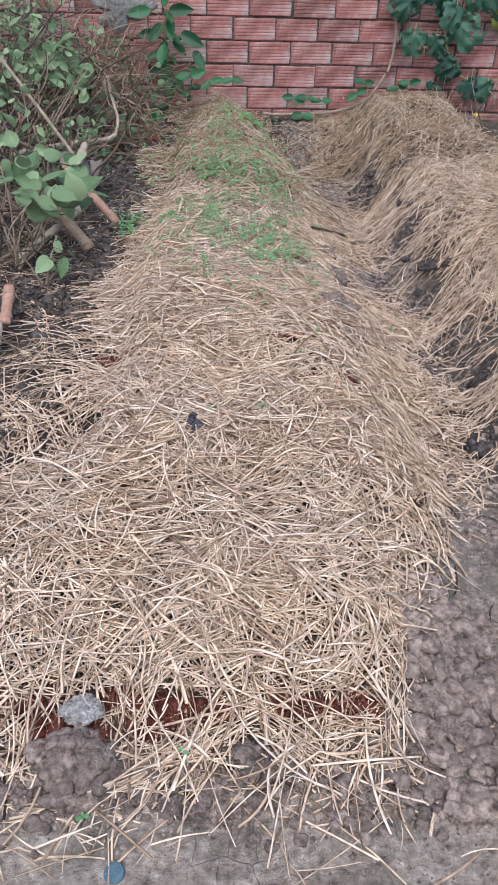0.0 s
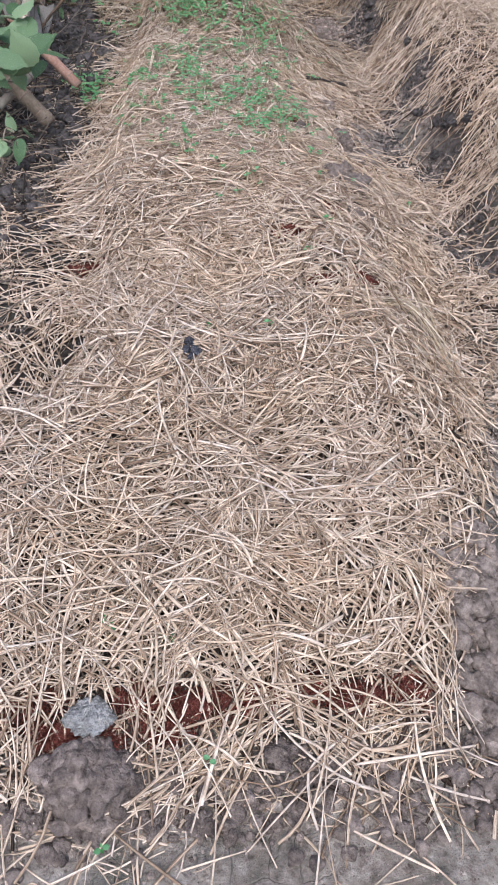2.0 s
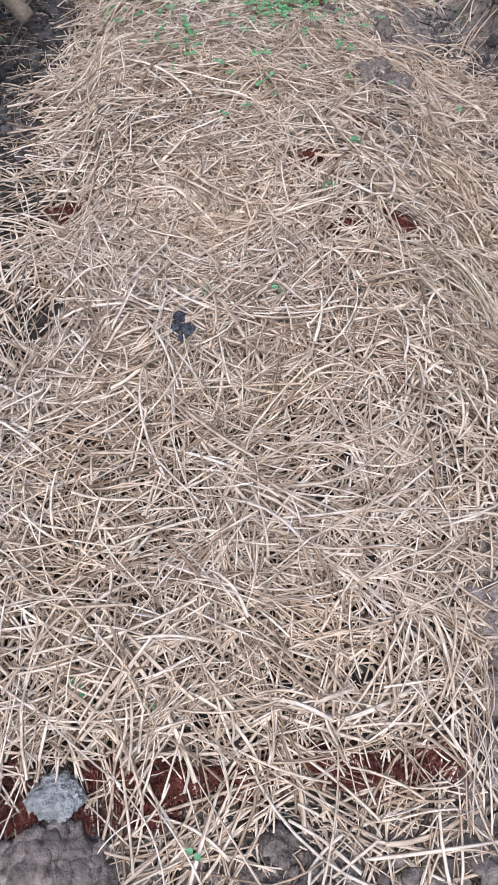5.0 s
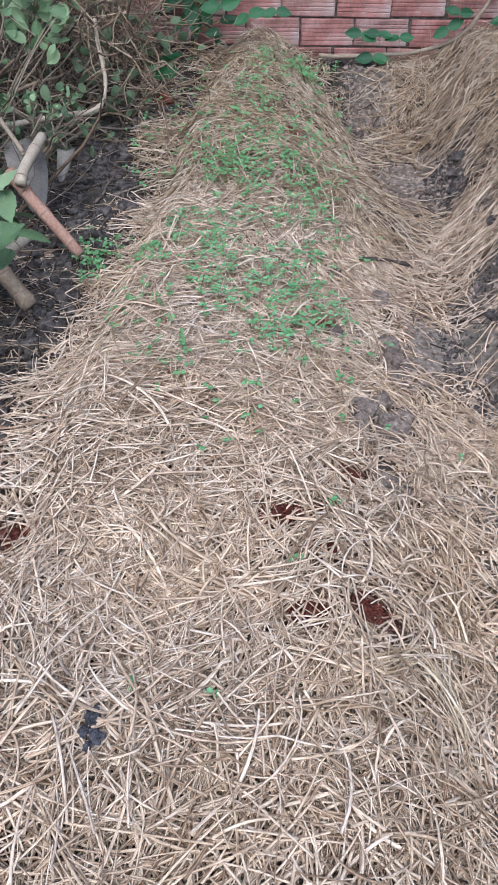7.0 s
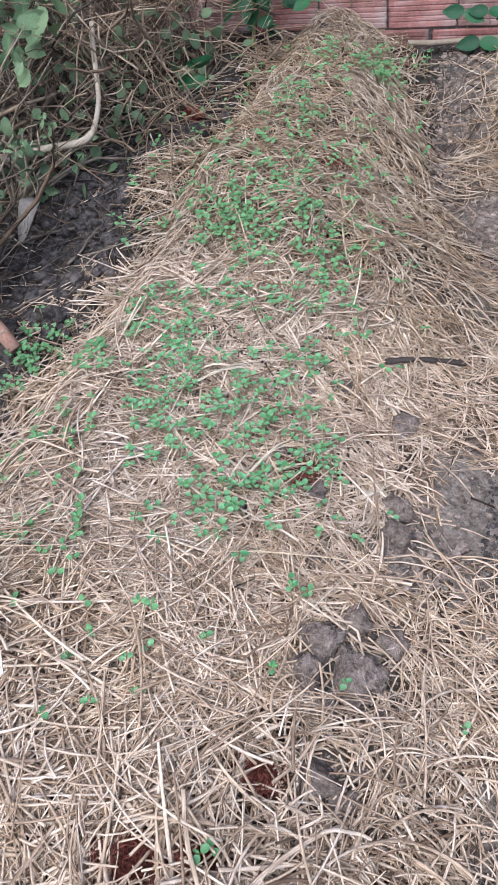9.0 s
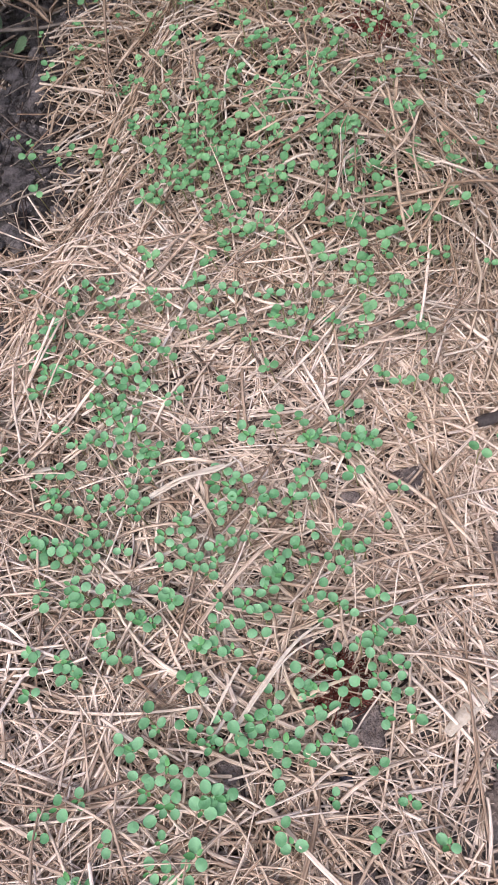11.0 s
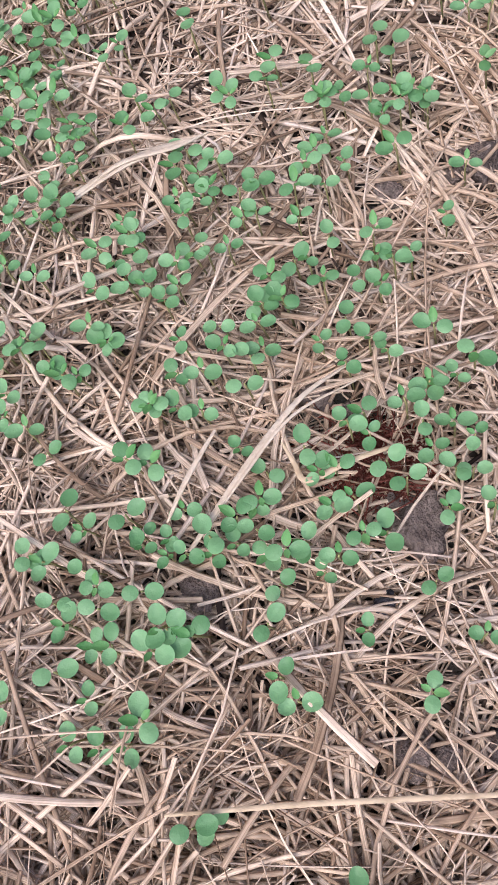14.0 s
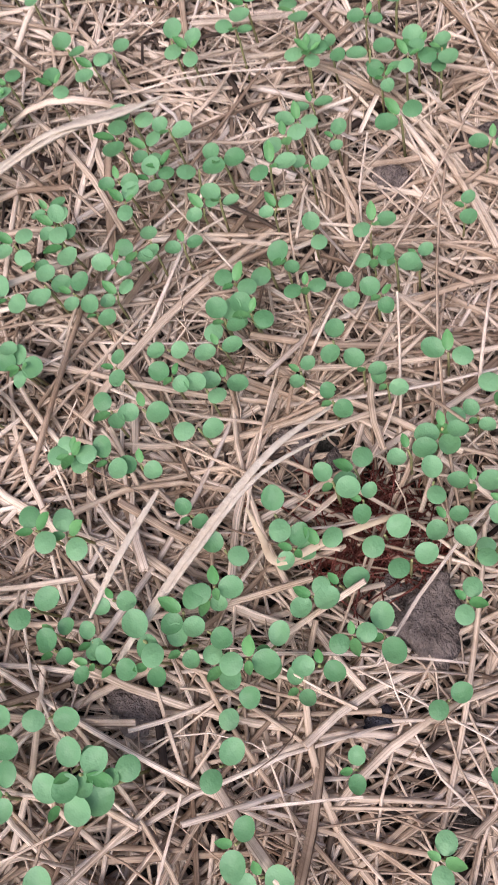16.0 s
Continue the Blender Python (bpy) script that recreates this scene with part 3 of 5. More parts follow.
def wisp(label, pts, count, spread_by, seed):
    """A hank of long straws that lie together along one bent line."""
    r = np.random.default_rng(seed)
    line = np.array([tuple(p) for p in smooth_path(pts, 4)])
    n = len(line)
    rows = []
    for _ in range(count):
        i0 = int(r.integers(0, max(1, n // 2)))
        i1 = int(r.integers(i0 + 4, n + 1)) if i0 + 4 < n else n
        q = np.linspace(i0, i1 - 1, 9)
        p = np.stack([np.interp(q, np.arange(n), line[:, k]) for k in range(3)], 1)
        p += r.normal(0, spread_by, 3) * (1, 1, 0.35) + np.linspace(-1, 1, 9)[:, None] * r.normal(0, spread_by * 0.6, 3) * (1, 1, 0.3)
        p[:, 2] = np.maximum(p[:, 2], height(p[:, 0], p[:, 1]) + 0.012)
        rows.append(p)
    w = np.exp(r.uniform(math.log(0.0009), math.log(0.0020), count))
    return tagged(straw_mesh("straw_wisp", np.array(rows), w, r.uniform(0.4, 0.9, count), STRAW_WISP, r), label, "straw", kind="stuff")


wisp("hank of long yellowish straw bent over the bed's shoulder", [(0.16, 1.475, 0.168), (0.21, 1.488, 0.166), (0.255, 1.51, 0.155), (0.297, 1.546, 0.13), (0.36, 1.585, 0.09)], 20, 0.012, 51)
wisp("hank of brownish straw drooping over the bed's edge", [(0.29, 1.52, 0.145), (0.33, 1.52, 0.125), (0.37, 1.47, 0.09), (0.40, 1.38, 0.05)], 16, 0.012, 52)


# ---- brick wall ----
def brick_mesh(length, tall, seed):
    """A hollow clay brick lying on its side: five grooves run along the face."""
    r = random.Random(seed)
    n = 5
    lip = 0.2 * tall
    prof = [(0.003, 0.0), (0.0, 0.004)]
    for i in range(n):
        z = lip + (tall - 2 * lip) * i / (n - 1)
        prof += [(0.0, z - 0.0026), (0.0019, z - 0.0008), (0.0019, z + 0.0008), (0.0, z + 0.0026)]
    prof += [(0.0, tall - 0.004), (0.003, tall)]
    back = 0.07
    verts, faces = [], []
    cols = [0.0, 0.004, length * 0.5, length - 0.004, length]
    for ci, x in enumerate(cols):
        for y, z in prof:
            inset = 0.003 if ci in (0, len(cols) - 1) else 0
            verts.append((x + r.uniform(-0.001, 0.001), y + inset + r.uniform(-0.0007, 0.0007), z))
    m = len(prof)
    for c in range(len(cols) - 1):
        for i in range(m - 1):
            faces.append((c * m + i, (c + 1) * m + i, (c + 1) * m + i + 1, c * m + i + 1))
    k = len(verts)
    verts += [(0, back, 0), (length, back, 0), (length, back, tall), (0, back, tall)]
    last = (len(cols) - 1) * m
    faces += [tuple([k] + [i for i in range(m)] + [k + 3]), tuple([k + 2] + [last + i for i in range(m)][::-1] + [k + 1])]
    faces += [(k, k + 1, last) + tuple(c * m for c in range(len(cols) - 2, -1, -1)), (k + 3,) + tuple(c * m + m - 1 for c in range(len(cols))) + (k + 2,)]
    me = bpy.data.meshes.new("brick")
    me.from_pydata(verts, [], faces)
    me.materials.append(BRICK)
    return me


COURSE, PITCH = 0.097, 0.190
wall_bm = bmesh.new()
bmesh.ops.create_cube(wall_bm, size=1, matrix=Matrix.Translation((0.3, 0.006 + 0.06, 0.95)) @ Matrix.Diagonal((7.0, 0.12, 2.1, 1)))
wall_me = bpy.data.meshes.new("wall_north")
wall_bm.to_mesh(wall_me)
wall_me.materials.append(MORTAR)
wall = tagged(new("wall_north", wall_me), "unplastered wall of grooved red hollow clay bricks", "wall", kind="structure")
wall.matrix_basis = ON_WALL
kinds = [brick_mesh(PITCH - 0.0065, COURSE - 0.0065, s) for s in range(6)]
rw = random.Random(5)
Z0 = 0.248 - 3 * COURSE
SHIFT = {0: 0.1855, 1: 0.115}
high_v, high_f = [], []
for row in range(19):
    for i in range(-17, 22):
        x = SHIFT[row % 2] + i * PITCH + rw.uniform(-0.003, 0.003)
        z = Z0 + row * COURSE + rw.uniform(-0.002, 0.002)
        me = kinds[rw.randrange(6)]
        at = Matrix.Translation((x + 0.0045, rw.uniform(-0.004, 0.003), z)) @ Euler((rw.uniform(-0.01, 0.01), rw.uniform(-0.012, 0.012), rw.uniform(-0.008, 0.008))).to_matrix().to_4x4()
        if -1.3 < x < 1.5 and row <= 9:
            ob = new("brick", me)
            ob.parent, ob.matrix_basis = wall, at
        else:
            k = len(high_v)
            high_v += [tuple(at @ v.co) for v in me.vertices]
            high_f += [tuple(k + q for q in p.vertices) for p in me.polygons]
rest = mesh_ob("brickwork", high_v, high_f, BRICK, wall, smooth=False)
rest["kind"] = "stuff"


def smear():
    """A hand-thrown patch of grey cement on the bricks."""
    bm = bmesh.new()
    bmesh.ops.create_grid(bm, x_segments=26, y_segments=26, size=0.5)
    for v in bm.verts:
        a = math.atan2(v.co.y, v.co.x)
        rr = max(abs(v.co.x), abs(v.co.y)) * 2
        edge = 1 + 0.3 * math.sin(3 * a + 1) + 0.18 * math.sin(7 * a)
        d = Vector((math.cos(a), math.sin(a))) * rr * edge
        n = noise.noise(Vector((d.x * 3, d.y * 3, 2)))
        v.co = (d.x * 0.12, -0.014 * (1 - rr ** 3) - 0.004 * n + 0.006 * (rr > 0.97), d.y * 0.075)
    me = bpy.data.meshes.new("cement_patch")
    bm.to_mesh(me)
    me.materials.append(RENDER_GREY)
    ob = new("cement_patch", me)
    ob.parent, ob.location = wall, (-0.57, -0.002, 0.555)
    tagged(ob, "rough smear of grey cement on the bricks")


smear()


# ---- clods and lumps ----
def clod(name, x, y, size, mat, label, cat="clod", group="", squash=0.7, sink=0.25, seed=0, lumpy=0.3, z=None, pieces=7, angular=False):
    r = random.Random(seed)
    lumps = [(Vector((0, 0, 0)), 0.66)]
    for _ in range(pieces):
        d = Vector((r.gauss(0, 1), r.gauss(0, 1), r.gauss(0.1, 0.6))).normalized()
        lumps.append((d * r.uniform(0.45, 0.75), r.uniform(0.22, 0.46)))
    faces = [(Vector((r.gauss(0, 1), r.gauss(0, 1), r.gauss(0.2, 0.8))).normalized(), r.uniform(0.55, 0.92)) for _ in range(11)]
    bm = bmesh.new()
    bmesh.ops.create_icosphere(bm, subdivisions=5 if size > 0.034 else 4 if size > 0.016 else 3, radius=1)
    off = Vector((seed * 3.7, seed * 1.3, seed * 2.1))
    for v in bm.verts:
        p = v.co.normalized()
        k = 0.0
        for c, rad in lumps:
            along = c.dot(p)
            inside = rad * rad - c.dot(c) + along * along
            if inside > 0:
                k = max(k, along + math.sqrt(inside))
        if angular:
            k = min([1.1] + [far / max(0.05, way.dot(p)) for way, far in faces])
            k *= 1 + 0.14 * noise.noise(p * 2.2 + off) + 0.13 * noise.noise(p * 5 + off) + 0.04 * noise.noise(p * 10 + off) + 0.02 * noise.noise(p * 24 + off)
            k *= 1.08 - 0.20 * abs(noise.noise(p * 3.4 - off)) - 0.11 * abs(noise.noise(p * 8 + off)) - 0.06 * abs(noise.noise(p * 17 + off))
            k *= 1 - 0.10 * math.exp(-((noise.voronoi(p * 1.7 + off)[0][1] - noise.voronoi(p * 1.7 + off)[0][0]) / 0.06) ** 2)
            v.co = Vector((p.x * size * k, p.y * size * k * 0.9, p.z * size * k * squash))
            continue
        cell = noise.voronoi(p * 2.4 + off)[0]
        k *= 1 - 0.16 * math.exp(-((cell[1] - cell[0]) / 0.06) ** 2)
        k *= 0.86 + lumpy * noise.noise(p * 1.5 + off) + 0.16 * (cell[1] - cell[0]) + 0.12 * noise.noise(p * 5 + off) + 0.06 * noise.noise(p * 10 + off) - 0.07 * abs(noise.noise(p * 15 - off)) + 0.03 * noise.noise(p * 24 + off)
        v.co = Vector((p.x * size * k, p.y * size * k * 0.9, p.z * size * k * squash))
    me = bpy.data.meshes.new(name)
    bm.to_mesh(me)
    me.polygons.foreach_set("use_smooth", [True] * len(me.polygons))
    me.materials.append(mat)
    ob = new(name, me)
    ob.matrix_basis = pose(x, y, (z_at(x, y) if z is None else z) + size * squash * (1 - 2 * sink), 0, 0, seed * 47)
    return tagged(ob, label, cat, group)


for i, (x, y, s) in enumerate([(-0.120, 1.372, 0.017), (-0.110, 1.348, 0.015), (-0.128, 1.353, 0.013), (-0.118, 1.332, 0.009)]):
    clod("charred_lump", x, y, s, CHAR, "small black charred lump lying on the straw", "lump", "charred lumps", squash=0.9, seed=i + 2, z=z_at(x, y) + 0.041, pieces=6, lumpy=0.3, sink=0.3)
for i, (x, y, s, q) in enumerate([(0.230, 2.086, 0.031, 0.6), (0.225, 2.030, 0.026, 0.75), (0.279, 2.054, 0.040, 0.55), (0.268, 2.138, 0.024, 0.7), (0.315, 2.127, 0.025, 0.6), (0.243, 1.998, 0.027, 0.5), (0.287, 2.343, 0.024, 0.7),
                                  (0.296, 2.298, 0.026, 0.8), (0.327, 2.017, 0.020, 0.5), (0.296, 2.085, 0.014, 0.6), (0.267, 1.912, 0.029, 0.5), (0.296, 1.898, 0.021, 0.6), (0.313, 1.945, 0.018, 0.5), (0.27, 2.52, 0.026, 0.6), (0.275, 1.66, 0.022, 0.6)]):
    clod("soil_clod", x, y, s * 1.12, CLOD, "broken angular chunk of grey-brown clay at the bed's edge", group="clods of soil", seed=i + 1, sink=0.24, squash=q, angular=True)
clod("soil_clod", -0.270, 0.640, 0.063, CLOD_MID, "large rounded lump of grey clay at the bed's front corner", group="clods of soil", seed=20, squash=0.6, sink=0.36, angular=True)
for i, (x, y, s) in enumerate([(-0.315, 0.650, 0.032), (-0.222, 0.655, 0.030), (-0.255, 0.590, 0.034), (-0.121, 0.589, 0.021), (-0.073, 0.569, 0.017), (0.0, 0.665, 0.031), (-0.010, 0.621, 0.019),
                               (0.038, 0.651, 0.019), (0.073, 0.648, 0.014), (-0.146, 0.635, 0.019), (0.14, 0.67, 0.016), (-0.18, 0.585, 0.018), (-0.30, 0.555, 0.018), (-0.345, 0.600, 0.024)]):
    clod("soil_clod", x, y, s, CLOD_MID, "rough lump of grey clay soil at the front of the bed", group="clods of soil", seed=i + 21, squash=0.68, sink=0.3, lumpy=0.35, pieces=11)
clod("stone", -0.268, 0.722, 0.050, STONE, "pale grey flat stone half under the straw", "stone", squash=0.5, sink=0.05, seed=77, lumpy=0.2, pieces=5)
for i, (x, y, s) in enumerate([(0.334, 0.711, 0.036), (0.384, 0.677, 0.029), (0.295, 0.671, 0.025), (0.307, 0.631, 0.019), (0.338, 0.832, 0.031), (0.387, 0.798, 0.031), (0.389, 0.739, 0.026), (0.304, 0.751, 0.023),
                               (0.336, 0.885, 0.024), (0.391, 0.887, 0.027), (0.434, 0.845, 0.027), (0.330, 0.662, 0.020), (0.353, 0.619, 0.024), (0.298, 0.711, 0.018), (0.43, 0.78, 0.024), (0.43, 0.71, 0.03), (0.355, 0.76, 0.02)]):
    clod("soil_clod", x, y, s, CLOD, "knobbly brown-grey clod of clay soil beside the bed", group="clods of soil", seed=i + 41, sink=0.3, squash=0.75, lumpy=0.35, pieces=10, angular=i % 3 != 0)
rc = random.Random(11)
for i in range(60):
    x, y = rc.uniform(0.27, 0.50), rc.uniform(0.60, 0.95)
    if x - 0.29 > (1.2 - y) * 0.7:
        continue
    clod("soil_clod", x, y, rc.uniform(0.007, 0.017), CLOD, "small crumbly brown-grey clod beside the bed", group="clods of soil", seed=i + 61, sink=0.2, squash=0.8, angular=i % 2 == 0)
for i, (x, y, s) in enumerate([(0.56, 2.79, 0.035), (0.58, 2.74, 0.025), (0.59, 2.36, 0.036), (0.63, 2.31, 0.030), (0.55, 2.30, 0.026), (0.57, 2.40, 0.023), (0.57, 1.49, 0.042), (0.63, 1.47, 0.036), (0.50, 3.18, 0.03),
                               (0.51, 3.25, 0.033), (0.49, 3.1, 0.028), (0.63, 1.78, 0.03), (0.60, 1.98, 0.025), (0.54, 2.50, 0.025), (0.11, 3.91, 0.03), (0.16, 3.92, 0.022), (0.24, 3.90, 0.02)]):
    clod("soil_clod", x, y, s, CLOD_DARK, "dark moist clod showing through the straw", group="clods of soil", seed=i + 81, sink=0.42, pieces=11, lumpy=0.45)
for i, (x, y, s) in enumerate([(-0.40, 2.60, 0.045), (-0.44, 2.66, 0.035), (-0.52, 2.62, 0.03), (-0.36, 3.33, 0.05), (-0.40, 3.25, 0.04), (-0.50, 2.95, 0.03), (-0.60, 2.5, 0.03), (-0.47, 2.85, 0.025), (-0.66, 1.95, 0.05),
                               (-0.62, 2.06, 0.04), (-0.47, 1.98, 0.02), (-0.55, 1.60, 0.02), (-0.42, 1.38, 0.02)]):
    clod("soil_clod", x, y, s, CLOD_DARK, "black moist clod of compost on the side path", group="clods of soil", seed=i + 101, sink=0.3)

for i, (x, y, s) in enumerate([(0.172, 2.323, 0.020), (0.158, 2.330, 0.012), (0.105, 2.379, 0.014), (0.122, 2.376, 0.011), (0.071, 2.259, 0.012), (0.059, 2.194, 0.011), (0.190, 2.207, 0.014), (0.206, 2.211, 0.013), (0.163, 2.560, 0.018), (0.152, 2.548, 0.011),
                               (0.116, 2.527, 0.011), (0.229, 2.222, 0.014), (-0.128, 2.523, 0.012)]):
    clod("soil_clod", x, y, s, CLOD_MID, "small crumbly purple-grey clod between straw and seedlings", group="clods of soil", seed=i + 141, sink=0.2, squash=0.7, angular=i % 2 == 0)
clod("stone", 0.163, 2.277, 0.0105, CHAR, "small dark blue-grey stone between the seedlings", "stone", squash=0.8, seed=9, pieces=2, lumpy=0.1, sink=0.1)


def coir(x, y, rx, ry, seed):
    """A mat of reddish coir fibres under the straw."""
    v, q = [], []
    r = np.random.default_rng(seed)
    n = 520
    cx, cy = x + r.normal(0, rx * 0.45, n), y + r.normal(0, ry * 0.45, n)
    a, ln = r.uniform(0, 6.28, n), r.uniform(0.008, 0.045, n)
    for i in range(n):
        dx, dy = math.cos(a[i]) * ln[i] / 2, math.sin(a[i]) * ln[i] / 2
        pts = [(cx[i] - dx, cy[i] - dy), (cx[i] + dy * 0.2, cy[i] - dx * 0.2), (cx[i] + dx, cy[i] + dy)]
        lift = r.uniform(0.002, 0.014)
        tv, tf = tube([(p[0], p[1], z_at(*p) + lift + r.normal(0, 0.003)) for p in pts], [0.0004, 0.0006, 0.0003], 3)
        k = len(v)
        v += tv
        q += [tuple(k + j for j in f) for f in tf]
    ob = mesh_ob("coir", v, q, COIR)
    tagged(ob, "tangle of reddish-brown coir fibre showing below the straw", "coir", kind="stuff")
    clod("coir_clump", x, y, min(rx, ry) * 0.5, COIR, "reddish-brown clump of coir and compost under straw", "coir", "coir clumps", squash=0.3, seed=seed, sink=0.4, pieces=4)


for i, (x, y, rx, ry) in enumerate([(-0.365, 0.745, 0.06, 0.03), (-0.27, 0.694, 0.055, 0.018), (-0.305, 0.700, 0.04, 0.02), (-0.16, 0.705, 0.04, 0.018), (-0.11, 0.735, 0.06, 0.022), (-0.19, 0.745, 0.05, 0.022), (-0.03, 0.74, 0.05, 0.02), (0.12, 0.735, 0.05, 0.02), (0.05, 0.75, 0.04, 0.02), (0.20, 0.745, 0.04, 0.025), (0.095, 1.766, 0.045, 0.026), (0.244, 1.601, 0.045, 0.025), (0.148, 1.575, 0.03, 0.018),
                                    (-0.345, 1.717, 0.04, 0.03), (0.167, 1.782, 0.034, 0.02), (0.02, 3.17, 0.035, 0.03), (0.145, 2.352, 0.03, 0.022), (0.205, 1.893, 0.03, 0.015), (0.17, 1.70, 0.03, 0.02)]):
    coir(x, y, rx, ry, i + 200)


clod("coir_clump", -0.391, 3.422, 0.042, COIR, "dark red-brown lump of coir against the bed", "coir", "coir clumps", squash=0.8, seed=230, sink=0.3, pieces=6)


# ---- rubble and crumbs of soil ----
def lump_shapes(n):
    """A few broken lumps of clay, one unit in size, as points and triangles."""
    r = random.Random(5)
    shapes = []
    for i in range(n):
        cuts = [(Vector((r.gauss(0, 1), r.gauss(0, 1), r.gauss(0, 1))).normalized(), r.uniform(0.55, 0.9)) for _ in range(9)]
        off = Vector((i * 5.3, i * 2.9, i * 7.1))
        bm = bmesh.new()
        bmesh.ops.create_icosphere(bm, subdivisions=3, radius=1)
        pts = []
        for v in bm.verts:
            p = v.co.normalized()
            k = min([1.05] + [far / max(0.05, way.dot(p)) for way, far in cuts])
            k *= 1.05 + 0.16 * noise.noise(p * 2.5 + off) - 0.22 * abs(noise.noise(p * 3.7 - off)) - 0.10 * abs(noise.noise(p * 8 + off))
            pts.append(tuple(p * k))
        shapes.append((np.array(pts), np.array([[v.index for v in f.verts] for f in bm.faces])))
        bm.free()
    return shapes


LUMPS = lump_shapes(7)


def rubble(label, count, where, mat, size, seed, top=None):
    """Broken lumps of soil heaped against one another; where draws a place, top gives the surface that they lie on."""
    r = np.random.default_rng(seed)
    verts, tris, base = [], [], 0
    for i in range(count):
        x, y = where(r)
        p, f = LUMPS[int(r.integers(len(LUMPS)))]
        s = math.exp(r.uniform(math.log(size[0]), math.log(size[1])))
        turn = np.array(Euler(tuple(r.uniform(0, 6.28, 3))).to_matrix())
        z = (top(x, y) if top else z_at(x, y)) + s * r.uniform(0.15, 0.55)
        verts.append((p @ turn.T) * s * np.array([1, 1, 0.8]) + np.array([x, y, z]))
        tris.append(f + base)
        base += len(p)
    me = bpy.data.meshes.new("soil_rubble")
    me.from_pydata(np.concatenate(verts).tolist(), [], np.concatenate(tris).tolist())
    me.polygons.foreach_set("use_smooth", [True] * len(me.polygons))
    me.materials.append(mat)
    return tagged(new("soil_rubble", me), label, "soil", kind="stuff")


def beside_bed(r):
    y = r.uniform(0.57, 1.02)
    return r.normal(0.30 + 0.06 * (1.0 - y) / 0.4 + 0.03, 0.055), y


def front_edge(r):
    return r.uniform(-0.40, 0.30), r.normal(0.615, 0.038)


def on_lump(r):
    a, d = r.uniform(0, 6.28), math.sqrt(r.uniform(0, 1))
    return -0.272 + 0.072 * d * math.cos(a), 0.635 + 0.058 * d * math.sin(a)


def lump_top(x, y):
    d = min(1.0, math.hypot((x + 0.272) / 0.072, (y - 0.635) / 0.058))
    return z_at(x, y) + 0.036 * math.sqrt(1 - d * d) - 0.006


rubble("crumbly brown-grey clay broken up beside the bed", 430, beside_bed, CLOD, (0.006, 0.023), 71)
rubble("small broken lumps of grey clay along the bed's front", 320, front_edge, CLOD_MID, (0.004, 0.015), 72)
def side_strip(r):
    y = r.uniform(1.85, 3.45)
    return r.normal(-0.47, 0.075), y


rubble("dark moist lumps of soil strewn along the side strip", 330, side_strip, CLOD_DARK, (0.004, 0.021), 74)
rubble("rough crust of the large clay lump at the bed's corner", 90, on_lump, CLOD_MID, (0.008, 0.022), 73, lump_top)


def crumbs(name, label, count, x0, x1, y0, y1, mat, size, seed):
    """Small angular crumbs that lie on bare soil."""
    r = np.random.default_rng(seed)
    x, y = r.uniform(x0, x1, count * 6), r.uniform(y0, y1, count * 6)
    keep = (cover(x, y) < 0.35) & (rough(x, y, 4, 20) > r.normal(-0.05, 0.25, count * 6)) & (y < wall_y(x) - 0.02)
    x, y = x[keep][:count], y[keep][:count]
    n = len(x)
    s = size[0] * (size[1] / size[0]) ** (r.uniform(0, 1, n) ** 2.2)
    corner = np.array([(sx, sy, sz) for sx in (-1, 1) for sy in (-1, 1) for sz in (-0.7, 0.7)])
    p = corner[None] * r.uniform(0.45, 1.0, (n, 8, 3)) * s[:, None, None]
    a = r.uniform(0, 6.28, n)
    c, d = np.cos(a)[:, None], np.sin(a)[:, None]
    out = np.stack([p[:, :, 0] * c - p[:, :, 1] * d + x[:, None], p[:, :, 0] * d + p[:, :, 1] * c + y[:, None], p[:, :, 2] + (height(x, y) + s * 0.3)[:, None]], -1)
    box = np.array([(0, 1, 3, 2), (4, 6, 7, 5), (0, 4, 5, 1), (2, 3, 7, 6), (0, 2, 6, 4), (1, 5, 7, 3)])
    q = (np.arange(n) * 8)[:, None, None] + box[None]
    return tagged(quads_ob(name, out.reshape(-1, 3), q.reshape(-1, 4), mat, False), label, "soil crumbs", kind="stuff")


crumbs("soil_crumbs", "grey crumbs of dry clay on the trodden soil", 13000, -0.75, 0.75, 0.25, 1.2, CLOD, (0.0007, 0.0034), 31)
crumbs("soil_crumbs", "dark crumbs of moist soil on the side strip", 8000, -1.0, -0.30, 1.2, 3.7, CLOD_DARK, (0.0014, 0.011), 32)
crumbs("soil_crumbs", "grey-brown crumbs of soil on the path", 5000, 0.15, 0.75, 1.2, 3.95, CLOD, (0.0012, 0.008), 33)

crumbs("soil_crumbs", "dark moist crumbs in the hollows of the second bed", 9000, 0.42, 0.70, 1.40, 3.4, CLOD_DARK, (0.0010, 0.006), 34)
crumbs("soil_crumbs", "brown-grey crumbs beside the bed's front corner", 3500, 0.25, 0.55, 0.55, 1.0, CLOD, (0.0010, 0.006), 35)

